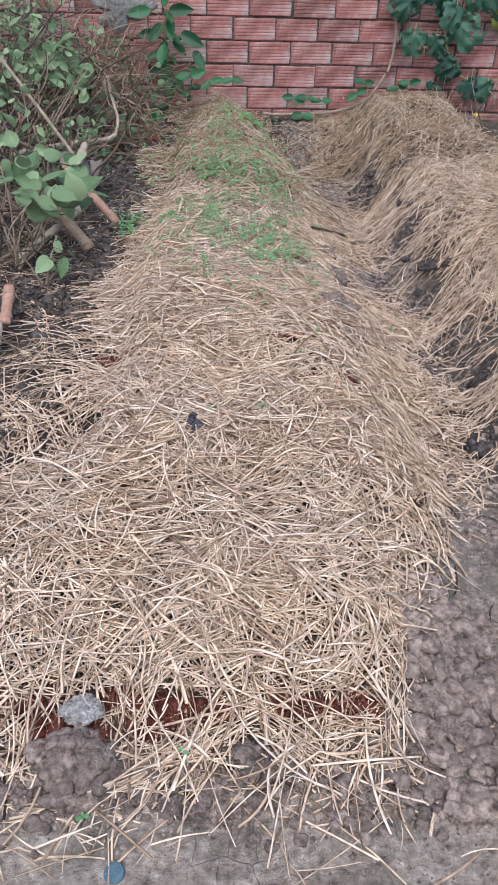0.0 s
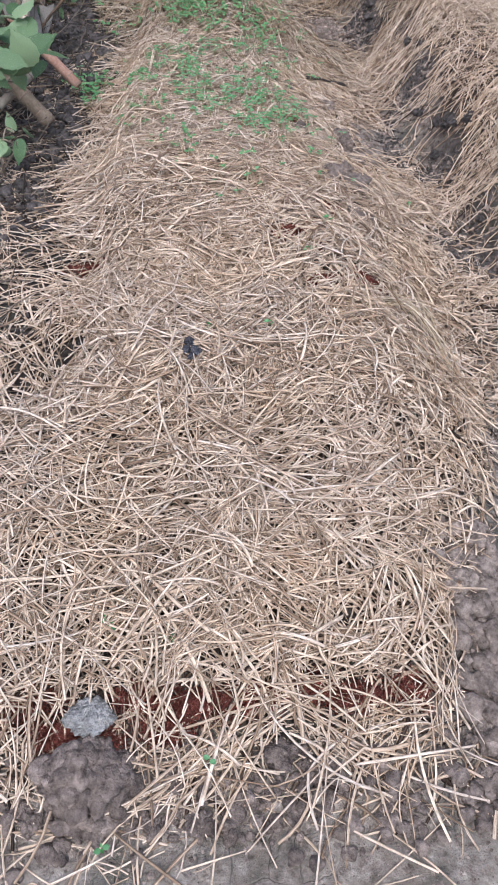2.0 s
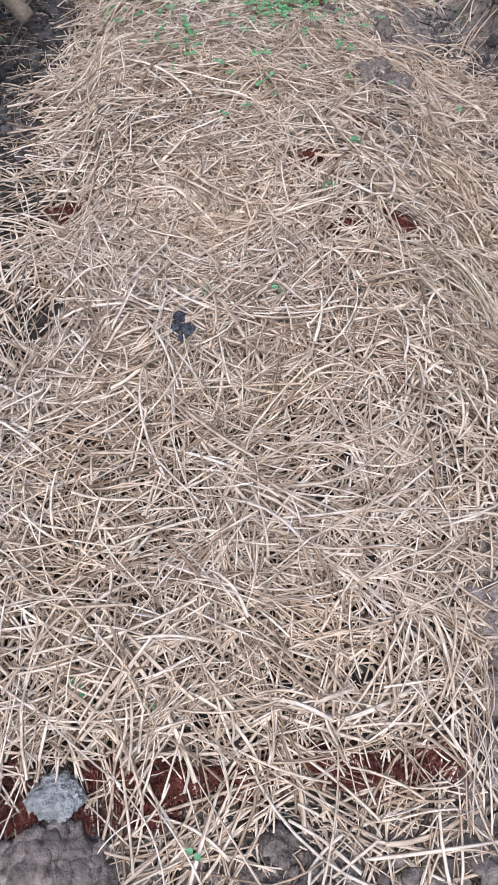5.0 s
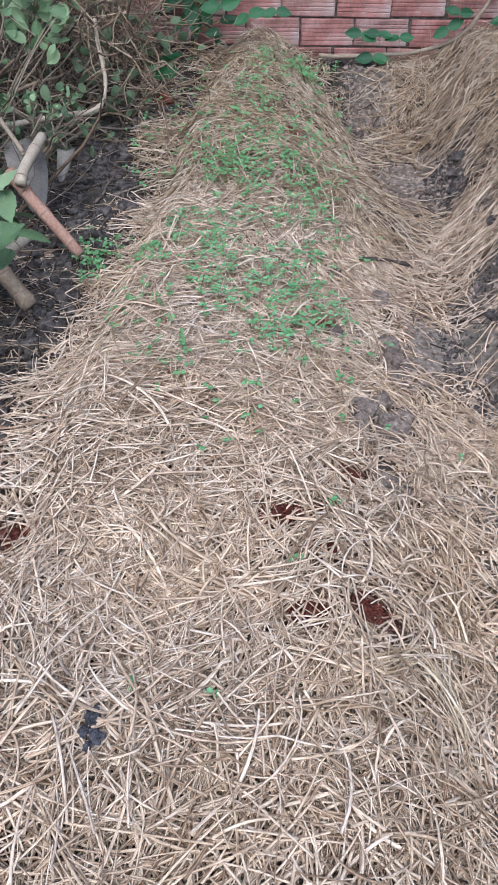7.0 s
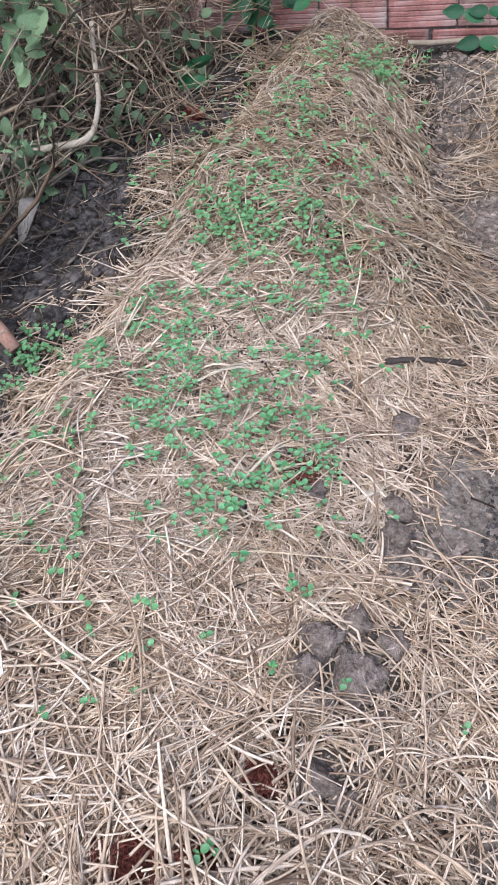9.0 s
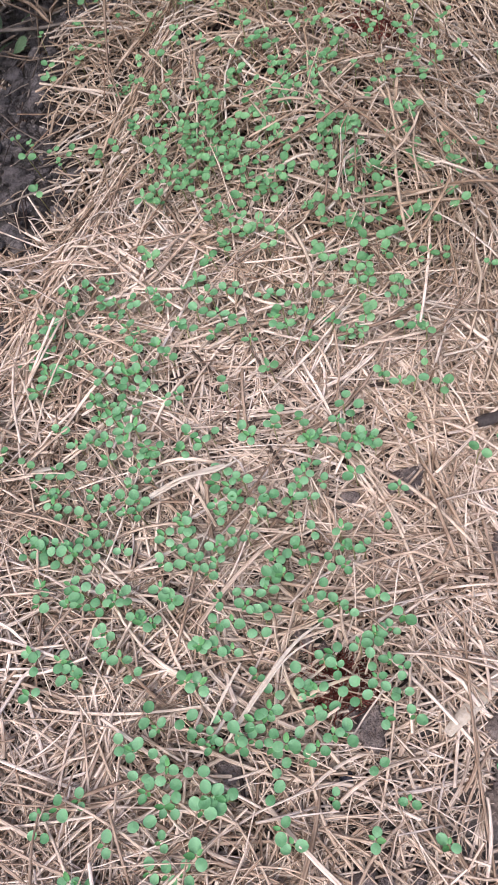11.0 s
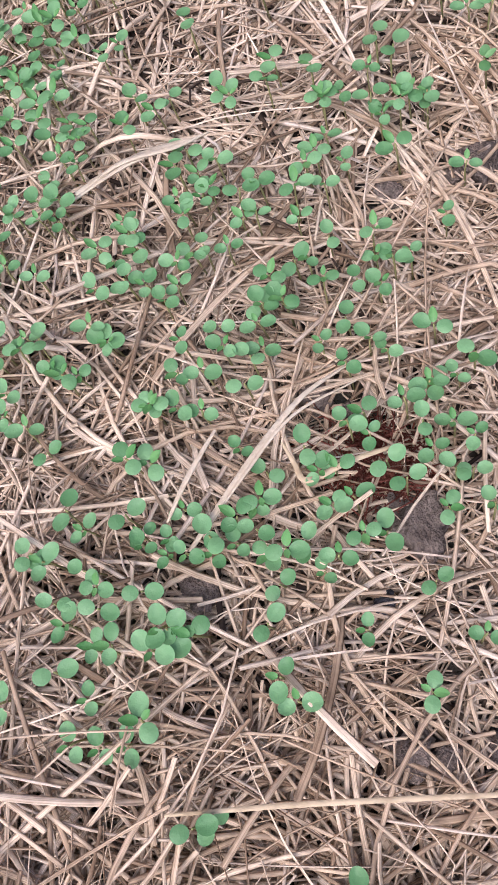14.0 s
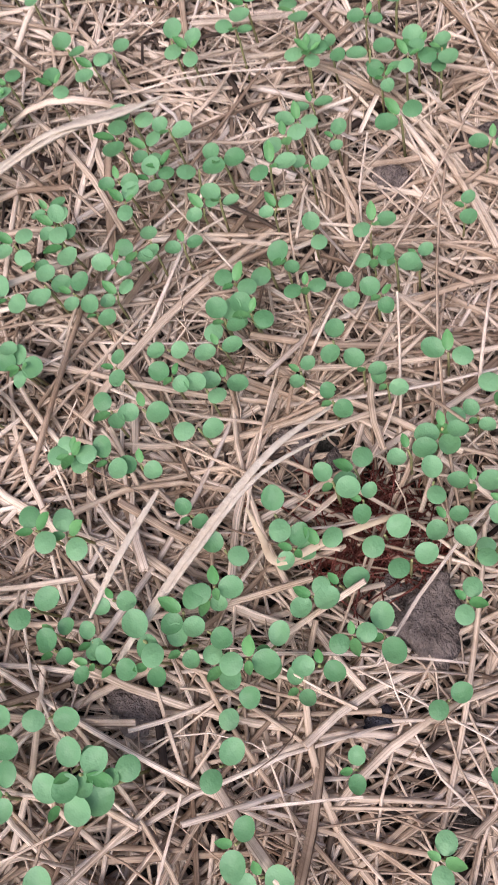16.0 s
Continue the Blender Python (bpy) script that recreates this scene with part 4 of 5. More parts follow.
# ---- seedlings ----
def oval_leaf(long, wide, cup, tip=0.0, segs=14, fold=0.0, ovate=0.0, teeth=0.0):
    """A leaf blade that starts at the origin and points along +x, face up."""
    verts, faces = [(long * 0.5, 0, -cup)], []
    for ring, f in ((0, 0.6), (1, 1.0)):
        for k in range(segs):
            a = 2 * math.pi * k / segs
            c, s = math.cos(a), math.sin(a)
            f = f if ring == 0 else 1 - teeth * (k % 2)
            px = long * 0.5 + long * 0.5 * c * f
            w = wide * 0.5 * s * f * (1 - tip * max(0, c) ** 2) * (1 - ovate * c)
            verts.append((px, w, cup * (f * f - 1) + abs(w) * fold))
    for k in range(segs):
        n = (k + 1) % segs
        faces.append((0, 1 + k, 1 + n))
        faces.append((1 + k, 1 + segs + k, 1 + segs + n, 1 + n))
    return verts, faces


def mesh_data(name, vf, mat):
    me = bpy.data.meshes.new(name)
    me.from_pydata(vf[0], [], vf[1])
    me.polygons.foreach_set("use_smooth", [True] * len(me.polygons))
    me.materials.append(mat)
    return me


def child(name, me, parent, m):
    ob = new(name, me)
    ob.parent, ob.matrix_basis = parent, m
    return ob


COTY_ME = [mesh_data("cotyledon", oval_leaf(l, w, c, 0.08, 18, f, o), COTY) for l, w, c, f, o in ((0.0125, 0.0112, 0.0012, 0.10, 0.05), (0.0115, 0.0106, -0.0010, 0.0, -0.06), (0.0135, 0.0118, 0.0013, 0.14, -0.04), (0.0105, 0.0094, 0.0014, 0.05, 0.08))]
TRUE_ME = [mesh_data("true_leaf", oval_leaf(0.008, 0.0045, 0.0005, 0.6, 12, 0.15), COTY_YOUNG), mesh_data("true_leaf", oval_leaf(0.012, 0.0065, 0.0008, 0.6, 12, 0.15), COTY_YOUNG)]


def seedling(seed):
    r = random.Random(seed)
    root = tagged(new("seedling"), "tiny green seedling with two round seed leaves", "seedling", "seedlings in the bed")
    h = r.uniform(0.016, 0.026)
    lean = Vector((r.uniform(-0.003, 0.003), r.uniform(-0.003, 0.003), 0))
    top = Vector((0, 0, h)) + lean
    me = mesh_data("stem", tube([(0, 0, -0.045), tuple(lean * 0.3 + Vector((0, 0, h * 0.5))), tuple(top)], [0.0009, 0.0008, 0.0007], 5), STEM)
    child("stem", me, root, Matrix())
    a = 0
    for k in range(2):
        m = Matrix.Translation(top) @ pose(0, 0, 0, 0, 0, a + 180 * k + r.uniform(-18, 18)) @ pose(0.002, 0, 0, r.uniform(-11, 11), r.uniform(-16, 10), 0)
        child("cotyledon", COTY_ME[r.randrange(4)], root, m)
    if r.random() < 0.6:
        for k in range(r.choice((1, 2, 2))):
            m = Matrix.Translation(top) @ pose(0, 0, 0, 0, 0, a + 90 + 180 * k + r.uniform(-20, 20)) @ pose(0.001, 0, 0.001, 0, r.uniform(-45, -15), 0)
            child("true_leaf", TRUE_ME[r.randrange(2)], root, m)
    return root


# seedlings of the near patch, strip by strip from the back: millimetres, and the angle of the leaf pair
STRIPS = [
    [(96, 2742, 113), (83, 2739, 27), (118, 2737, 30), (-92, 2711, 28), (-50, 2708, 153), (-33, 2708, 114), (6, 2708, 171), (-212, 2702, 141), (-186, 2700, 76), (-128, 2695, 144), (40, 2694, 0), (67, 2692, 169), (-238, 2690, 146), (-67, 2690, 160), (-108, 2689, 105), (81, 2682, 14), (-144, 2681, 124), (12, 2679, 90), (-164, 2678, 29), (-46, 2676, 15), (-24, 2672, 148), (-210, 2670, 156), (48, 2666, 0), (-38, 2665, 16), (-161, 2662, 173), (-234, 2658, 30), (-80, 2657, 174), (155, 2654, 35), (144, 2652, 6), (-10, 2652, 9), (-145, 2650, 68), (-171, 2648, 159)],
    [(-223, 2644, 156), (-231, 2633, 147), (-183, 2626, 156), (94, 2609, 59), (-146, 2608, 2), (-194, 2607, 86), (-233, 2598, 5), (-19, 2594, 106), (-112, 2593, 112), (-194, 2590, 143), (92, 2589, 172), (-97, 2586, 14), (-211, 2585, 42), (-133, 2582, 160), (38, 2580, 98), (120, 2578, 129), (61, 2577, 141), (131, 2577, 108), (-74, 2571, 104), (81, 2569, 121), (98, 2568, 17), (116, 2568, 75), (37, 2564, 175), (-134, 2559, 9), (-213, 2559, 101), (72, 2558, 99), (-101, 2556, 90), (-116, 2553, 79), (8, 2552, 96), (-20, 2544, 45), (78, 2540, 27), (120, 2540, 56)],
    [(-40, 2538, 151), (160, 2538, 0), (-96, 2534, 5), (74, 2527, 20), (92, 2527, 98), (-100, 2519, 149), (-120, 2518, 132), (-42, 2518, 129), (-170, 2518, 166), (-78, 2517, 106), (-64, 2516, 105), (72, 2514, 34), (0, 2510, 163), (85, 2505, 174), (22, 2504, 163), (-86, 2504, 173), (156, 2500, 96), (68, 2496, 29), (1, 2492, 118), (-74, 2490, 4), (21, 2487, 135), (37, 2486, 39), (72, 2482, 37), (-162, 2482, 75), (117, 2480, 30), (-140, 2478, 69), (92, 2476, 113), (-80, 2476, 149), (7, 2475, 15), (41, 2474, 48), (141, 2472, 72), (-158, 2469, 0)],
    [(122, 2467, 6), (12, 2462, 90), (-83, 2460, 158), (85, 2456, 140), (-24, 2455, 39), (-146, 2454, 27), (39, 2452, 27), (116, 2450, 105), (127, 2449, 135), (-19, 2446, 68), (24, 2442, 166), (68, 2442, 162), (97, 2442, 20), (-147, 2441, 0), (-7, 2438, 145), (15, 2433, 169), (162, 2430, 10), (78, 2429, 11), (-18, 2426, 165), (68, 2421, 151), (116, 2421, 81), (18, 2420, 49), (186, 2419, 167), (4, 2418, 90), (-8, 2415, 29), (-65, 2412, 9), (-27, 2410, 148), (70, 2410, 28), (141, 2408, 153), (15, 2408, 153), (104, 2406, 75), (180, 2406, 141)],
    [(-157, 2406, 0), (50, 2404, 174), (76, 2396, 5), (164, 2395, 17), (122, 2394, 135), (-132, 2392, 63), (54, 2388, 157), (-152, 2388, 39), (32, 2386, 102), (73, 2383, 170), (-20, 2383, 4), (156, 2381, 34), (182, 2378, 6), (193, 2373, 68), (-57, 2373, 39), (50, 2372, 13), (72, 2370, 6), (166, 2370, 122), (136, 2370, 84), (36, 2365, 140), (-56, 2361, 9), (173, 2358, 45), (142, 2356, 81), (-32, 2353, 160), (41, 2348, 143), (54, 2348, 0), (152, 2348, 42), (188, 2348, 157), (-119, 2346, 145), (28, 2344, 9), (110, 2343, 106), (164, 2338, 32)],
    [(210, 2336, 141), (127, 2336, 37), (81, 2334, 153), (189, 2329, 81), (96, 2323, 156), (132, 2317, 74), (39, 2316, 128), (-33, 2316, 12), (96, 2310, 21), (159, 2310, 122), (-113, 2306, 9), (96, 2304, 172), (150, 2304, 31), (-80, 2302, 81), (122, 2296, 90), (62, 2296, 27), (138, 2292, 4), (187, 2292, 41), (101, 2292, 158), (90, 2287, 138), (106, 2282, 159), (136, 2281, 135), (60, 2278, 140), (82, 2278, 127), (44, 2276, 58), (14, 2274, 59), (115, 2271, 49), (214, 2271, 0), (59, 2270, 74), (161, 2260, 103), (-5, 2256, 135), (26, 2254, 151)],
    [(4, 2253, 79), (52, 2252, 30), (114, 2249, 81), (32, 2248, 4), (197, 2238, 90), (68, 2238, 135), (34, 2237, 15), (84, 2237, 76), (14, 2232, 174), (127, 2228, 81), (65, 2224, 166), (46, 2218, 102), (139, 2218, 27), (37, 2217, 90), (-28, 2208, 121), (24, 2202, 45), (-37, 2195, 127), (46, 2194, 120), (-57, 2187, 11), (5, 2186, 108), (66, 2181, 122), (54, 2179, 138), (42, 2177, 131), (-16, 2154, 11), (104, 2154, 45), (184, 2149, 108), (206, 2143, 96)],
    [(-310, 2716, 60), (27, 2694, 11), (-220, 2685, 101), (-185, 2672, 122), (-152, 2671, 39), (-223, 2656, 26), (-48, 2656, 66), (-241, 2650, 77), (-130, 2645, 23), (-202, 2634, 17), (-131, 2632, 140), (-102, 2628, 133), (-84, 2621, 137), (-124, 2619, 74), (-221, 2611, 70), (-104, 2610, 56), (-175, 2601, 5), (-128, 2598, 15), (-151, 2584, 102), (-120, 2572, 92), (-149, 2556, 44)],
    [(-123, 2544, 67), (-137, 2543, 27), (-25, 2534, 78), (-142, 2520, 54), (-135, 2515, 164), (-148, 2509, 6), (-108, 2497, 69), (-64, 2486, 66), (-176, 2465, 86), (-68, 2462, 160), (-113, 2460, 79), (-99, 2455, 74), (-64, 2451, 95), (-157, 2450, 49), (-75, 2449, 22), (-117, 2438, 155), (-135, 2436, 42), (-93, 2423, 63), (-105, 2419, 45), (-87, 2413, 22), (-111, 2404, 129)],
    [(-97, 2404, 121), (-122, 2402, 171), (-106, 2396, 63), (-90, 2396, 71), (-119, 2389, 99), (-8, 2379, 105), (-98, 2368, 76), (-86, 2366, 74), (-126, 2365, 140), (-72, 2364, 79), (-83, 2358, 146), (-95, 2355, 1), (-69, 2354, 130), (-16, 2354, 49), (-55, 2335, 153), (-62, 2330, 108), (-49, 2322, 115), (-20, 2308, 41), (-66, 2294, 110), (-74, 2293, 73), (-98, 2272, 59)],
]
# clumps towards the wall and along the bed's left side: place and number
CLUMPS = [
    [(-0.004, 3.658, 14), (0.058, 3.631, 6), (0.075, 3.803, 6), (-0.084, 3.633, 3), (-0.112, 3.567, 5), (-0.311, 3.630, 4), (-0.122, 3.380, 3), (-0.011, 3.355, 3), (-0.069, 3.442, 3), (-0.071, 3.279, 3), (-0.116, 3.204, 3), (0.008, 3.264, 3), (-0.344, 3.444, 4), (-0.350, 3.306, 3), (-0.205, 3.095, 4), (-0.342, 3.201, 4), (-0.373, 3.074, 4), (-0.222, 3.029, 4), (-0.137, 3.055, 2), (-0.046, 3.032, 6), (0.024, 3.078, 4), (0.109, 3.158, 4), (0.176, 3.420, 2), (-0.161, 2.934, 6), (-0.081, 2.944, 5), (-0.050, 2.958, 4), (-0.155, 2.874, 8), (-0.094, 2.866, 10), (-0.052, 2.837, 6), (-0.073, 2.812, 4), (0.042, 2.897, 6), (0.072, 2.862, 5)],
    [(0.033, 2.867, 4), (0.094, 3.022, 3), (0.132, 2.883, 3), (0.159, 2.882, 3), (-0.355, 2.919, 3), (0.079, 2.778, 8), (0.113, 2.790, 3), (0.185, 2.827, 3), (-0.438, 2.559, 6), (-0.394, 2.528, 8), (-0.412, 2.495, 4), (-0.353, 2.518, 4), (-0.259, 2.495, 8), (-0.231, 2.472, 4), (-0.348, 2.581, 3), (0.199, 2.633, 3), (-0.367, 2.411, 4), (-0.271, 2.349, 3), (-0.271, 2.329, 3), (-0.260, 2.271, 3), (-0.170, 2.329, 2), (-0.179, 2.223, 2), (-0.231, 2.213, 2), (-0.208, 2.148, 3), (-0.129, 2.153, 5), (-0.195, 2.105, 3), (-0.151, 2.096, 2), (-0.096, 2.070, 2), (0.000, 2.028, 2)],
    [(-0.077, 2.851, 7), (-0.13, 2.874, 5), (0.106, 2.754, 6), (-0.403, 2.531, 8), (-0.263, 2.495, 7), (0.067, 2.841, 6), (-0.136, 2.973, 5), (-0.04, 3.012, 4), (0.022, 3.673, 8), (-0.103, 3.413, 4), (-0.109, 3.182, 4), (-0.257, 2.273, 4), (0.041, 3.733, 5), (-0.384, 2.471, 4)],
]
SINGLES = [(0.034, 2.0), (0.012, 1.979), (-0.008, 1.918), (0.1, 2.032), (0.191, 2.014), (0.181, 2.14), (0.25, 2.249), (0.201, 2.135), (0.276, 2.027), (0.427, 2.043), (0.045, 1.942), (-0.055, 1.885), (0.184, 1.798), (0.176, 1.79), (0.290, 2.317), (0.12, 1.655),
           (0.135, 1.66), (-0.061, 1.964), (-0.246, 0.845), (-0.238, 0.833), (-0.146, 0.816), (-0.098, 0.655), (-0.240, 0.548), (0.03, 1.42), (-0.08, 1.43)]
models = [seedling(s) for s in range(12)]
rs = random.Random(3)
far_spots = []
for cx, cy, n in (c for row in CLUMPS for c in row):
    close = 0.022 if cy < 2.75 else 0.046
    far_spots += [(cx + rs.gauss(0, close), cy + rs.gauss(0, close * 1.2)) for _ in range(round(n * (1.4 if cy < 2.7 else 2.5)))]
spots = [(x / 1000, y / 1000, a) for strip in STRIPS for x, y, a in strip] + [(x, y, rs.uniform(0, 180)) for x, y in SINGLES]
# a second seedling crowds many of them
spots += [(x + rs.choice((-1, 1)) * rs.uniform(0.007, 0.013), y + rs.uniform(-0.012, 0.012), rs.uniform(0, 180)) for x, y, a in spots[:219] if rs.random() < (0.5 if x < -0.06 else 0.2)]


def stand(x, y, a=None):
    far = y > 2.72 or a is None
    m = pose(x, y, z_at(x, y) + (0.034 if far else 0.019) + rs.uniform(-0.003, 0.003), rs.uniform(0, 18) if far else rs.uniform(-5, 8), 0, 0)
    return m @ pose(0, 0, 0, 0, 0, rs.uniform(0, 360) if a is None else a) @ Matrix.Scale(rs.uniform(0.58, 0.85) if far else rs.uniform(0.66, 0.85), 4)


far_v, far_f, stem_v, stem_f = [], [], [], []
for x, y in far_spots:
    m = stand(x, y)
    for part_ob in models[rs.randrange(12)].children:
        vs, fs = (stem_v, stem_f) if part_ob.name.startswith("stem") else (far_v, far_f)
        k = len(vs)
        vs += [tuple(m @ part_ob.matrix_basis @ v.co) for v in part_ob.data.vertices]
        fs += [tuple(k + i for i in p.vertices) for p in part_ob.data.polygons]
crowd_ob = tagged(mesh_ob("seedlings", far_v, far_f, COTY_FAR), "crowd of tiny green round-leaved seedlings in the straw bed", "seedlings", kind="stuff")
stems = mesh_ob("stems", stem_v, stem_f, STEM, crowd_ob, "thin pale reddish-green stems")
stems["kind"] = "stuff"
for i, (x, y, a) in enumerate(spots):
    m = stand(x, y, a)
    if i < len(models):
        models[i].matrix_basis = m
    else:
        copy_thing(models[rs.randrange(12)], m).matrix_basis = m


# ---- the wall's plants ----
def lobed_leaf(size, seed, holes=0):
    """A gourd leaf with five shallow toothed lobes, crumpled and eaten through; it hangs from its stalk at the origin, face towards -y."""
    r = random.Random(seed)
    verts, faces = [(0, 0, 0)], []
    n = 60
    rings = (0.22, 0.42, 0.6, 0.76, 0.9, 1.0)
    off = Vector((seed * 5.1, 0, seed * 2.3))
    for f in rings:
        for k in range(n):
            a = 2 * math.pi * k / n
            lobe = 0.74 + 0.24 * abs(math.cos(2.5 * (a - math.pi / 2))) ** 0.9 + (0.035 * (k % 3 - 1) if f == 1.0 else 0)
            notch = 1 - 0.6 * math.exp(-((a - math.pi / 2) / 0.26) ** 2)
            q = size * 0.58 * (1 + (lobe * notch - 1) * f) * f
            x, z = math.cos(a) * q, math.sin(a) * q * 1.1 - size * 0.25 * f
            fold = 0.07 * abs(math.sin(2.5 * (a - math.pi / 2))) * f
            y = -fold * size + 0.16 * size * noise.noise(Vector((x * 4, 0, z * 4)) + off) + 0.16 * size * f * f
            verts.append((x, y, z))
    bites = [(r.randrange(n), r.randrange(1, 5), r.choice((1, 1, 2))) for _ in range(holes)]
    for k in range(n):
        m = (k + 1) % n
        faces.append((0, 1 + m, 1 + k))
        for ring in range(len(rings) - 1):
            if any(ring == br and (k - bk) % n < 1 + bw for bk, br, bw in bites):
                continue
            b = 1 + ring * n
            faces.append((b + k, b + m, b + n + m, b + n + k))
    return mesh_data("leaf", (verts, faces), GOURD_LEAF)


def rooted(name, label, cat, x, y, z):
    ob = tagged(new(name), label, cat)
    ob.location = (x, y, z)
    return ob


def tube_part(name, pts, r0, r1, mat, parent, sides=7, label="", n=6):
    p = smooth_path(pts, n)
    return mesh_ob(name, *tube(p, [r0 + (r1 - r0) * i / (len(p) - 1) for i in range(len(p))], sides), mat, parent, label)


gourd = rooted("gourd_vine", "gourd vine with large holed lobed leaves hanging on the wall", "vine", 0, 0, 0)
gourd.matrix_basis = ON_WALL @ Matrix.Translation((0, -3.93, 0))
tube_part("stem", [(0.90, 3.90, 1.15), (0.88, 3.885, 0.85), (0.86, 3.89, 0.6), (0.90, 3.885, 0.42), (0.98, 3.885, 0.32), (1.10, 3.885, 0.30), (1.3, 3.89, 0.34)], 0.004, 0.002, STEM, gourd)
tube_part("stem", [(0.85, 3.89, 0.72), (0.76, 3.885, 0.66), (0.70, 3.885, 0.58), (0.725, 3.885, 0.50)], 0.003, 0.0015, STEM, gourd)
gl = [lobed_leaf(1, s, h) for s, h in ((0, 16), (1, 9), (2, 22))]
for i, (x, z, s, mat) in enumerate([(0.928, 0.537, 0.15, 0), (0.728, 0.495, 0.115, 0), (0.69, 0.628, 0.13, 0), (0.841, 0.654, 0.12, 0), (0.899, 0.602, 0.12, 0), (1.047, 0.666, 0.14, 0), (1.139, 0.632, 0.15, 1), (0.931, 0.371, 0.11, 0), (1.003, 0.3, 0.095, 0), (1.105, 0.296, 0.11, 0), (0.844, 0.428, 0.065, 0), (0.829, 0.481, 0.1, 0), (0.754, 0.69, 0.13, 0), (0.966, 0.69, 0.13, 0), (0.835, 0.294, 0.045, 0), (0.632, 0.699, 0.12, 0)]):
    tube_part("stalk", [(x, 3.868 - 0.012 * (i % 3), z), (x + 0.006, 3.88, z + 0.2 * s), (x + 0.012, 3.892, z + 0.32 * s)], 0.0014, 0.0018, STEM, gourd, 5, n=3)
    ob = child("leaf", gl[i % 3], gourd, pose(x, 3.868 - 0.012 * (i % 3), z, -14 + 7 * (i % 4), 23 * ((i * 7) % 5 - 2), 9 * (i % 5 - 2)) @ Matrix.Scale(s, 4))
    if mat:
        ob.data = ob.data.copy()
        ob.data.materials[0] = YELLOW_LEAF
        ob["label"] = "yellowing leaf"

POINTED = mesh_data("leaf", oval_leaf(1, 0.46, 0.04, 0.8, 20, 0.2, 0.15), DARK_LEAF)
chilli = rooted("broadleaf_plant", "dark green broad-leaved plant growing against the brick wall", "plant", -0.36, 3.84, z_at(-0.36, 3.84) - 0.01)
tube_part("stem", [(0, 0, 0), (0.01, 0.01, 0.15), (-0.01, 0.02, 0.32), (0.02, 0.01, 0.46)], 0.006, 0.002, STEM, chilli)
rp = random.Random(8)
base_z = chilli.location.z
for x, z, a, s in [(-0.09, 0.573, 180, 0.1), (0.02, 0.578, -5, 0.1), (0.084, 0.486, -35, 0.11), (0.165, 0.422, -65, 0.09), (-0.017, 0.44, -100, 0.1), (-0.032, 0.52, -120, 0.09), (0.014, 0.543, -75, 0.09), (0.131, 0.353, -10, 0.05), (-0.067, 0.486, 200, 0.08), (0.035, 0.452, -40, 0.08), (-0.003, 0.371, -95, 0.09), (0.049, 0.325, -60, 0.07), (-0.052, 0.348, -140, 0.08), (-0.014, 0.59, 80, 0.07), (0.122, 0.256, 10, 0.07), (0.078, 0.256, 170, 0.06), (0.02, 0.279, -100, 0.08), (-0.043, 0.405, -160, 0.07)]:
    x, s = x * 0.72, s * 1.08
    stem_z = max(0.05, min(0.45, z - base_z - 0.05))
    ly = rp.uniform(-0.05, 0.02)
    tube_part("stalk", [(0, 0.012, stem_z), (x * 0.6, ly * 0.5, (z - base_z + stem_z) / 2 + 0.01), (x, ly, z - base_z)], 0.0022, 0.0014, STEM, chilli, 5, n=3)
    child("leaf", POINTED, chilli, pose(x, ly, z - base_z, rp.uniform(45, 75), rp.uniform(-12, 12), 0) @ pose(0, 0, 0, 0, 0, a) @ pose(0, 0, 0, rp.uniform(-15, 15), rp.uniform(-5, 20), 0) @ Matrix.Scale(s, 4))

for k in range(12):
    z = 0.10 + 0.029 * k
    a = k * 137.5
    tube_part("stalk", [(0, 0.012, z), (0.02 * math.cos(radians(a)), 0.01 - 0.02 * abs(math.sin(radians(a))), z + 0.015)], 0.002, 0.0014, STEM, chilli, 5, n=3)
    child("leaf", POINTED, chilli, pose(0.02 * math.cos(radians(a)), 0.01 - 0.02 * abs(math.sin(radians(a))), z + 0.015, 0, 0, a if math.sin(radians(a)) < 0 else -a) @ pose(0, 0, 0, rp.uniform(-25, 25), rp.uniform(25, 65), 0) @ Matrix.Scale(rp.uniform(0.06, 0.095), 4))

creeper = rooted("creeper", "thin woody creeper with paired leaves along the wall's foot", "vine", 0, 0, 0)
creeper.matrix_basis = ON_WALL @ Matrix.Translation((-0.095, -3.93, 0.072))
tube_part("stem", [(0.16, 3.82, 0.085), (0.22, 3.84, 0.075), (0.34, 3.86, 0.075), (0.50, 3.87, 0.085), (0.63, 3.875, 0.13), (0.70, 3.885, 0.21), (0.738, 3.89, 0.29), (0.748, 3.895, 0.40), (0.742, 3.895, 0.52), (0.75, 3.895, 0.8)], 0.0075, 0.0065, VINE, creeper, label="pale bare vine stem")
PAIR = mesh_data("leaf", oval_leaf(1, 0.62, 0.05, 0.6, 18, 0.15, 0.15), DARK_LEAF)
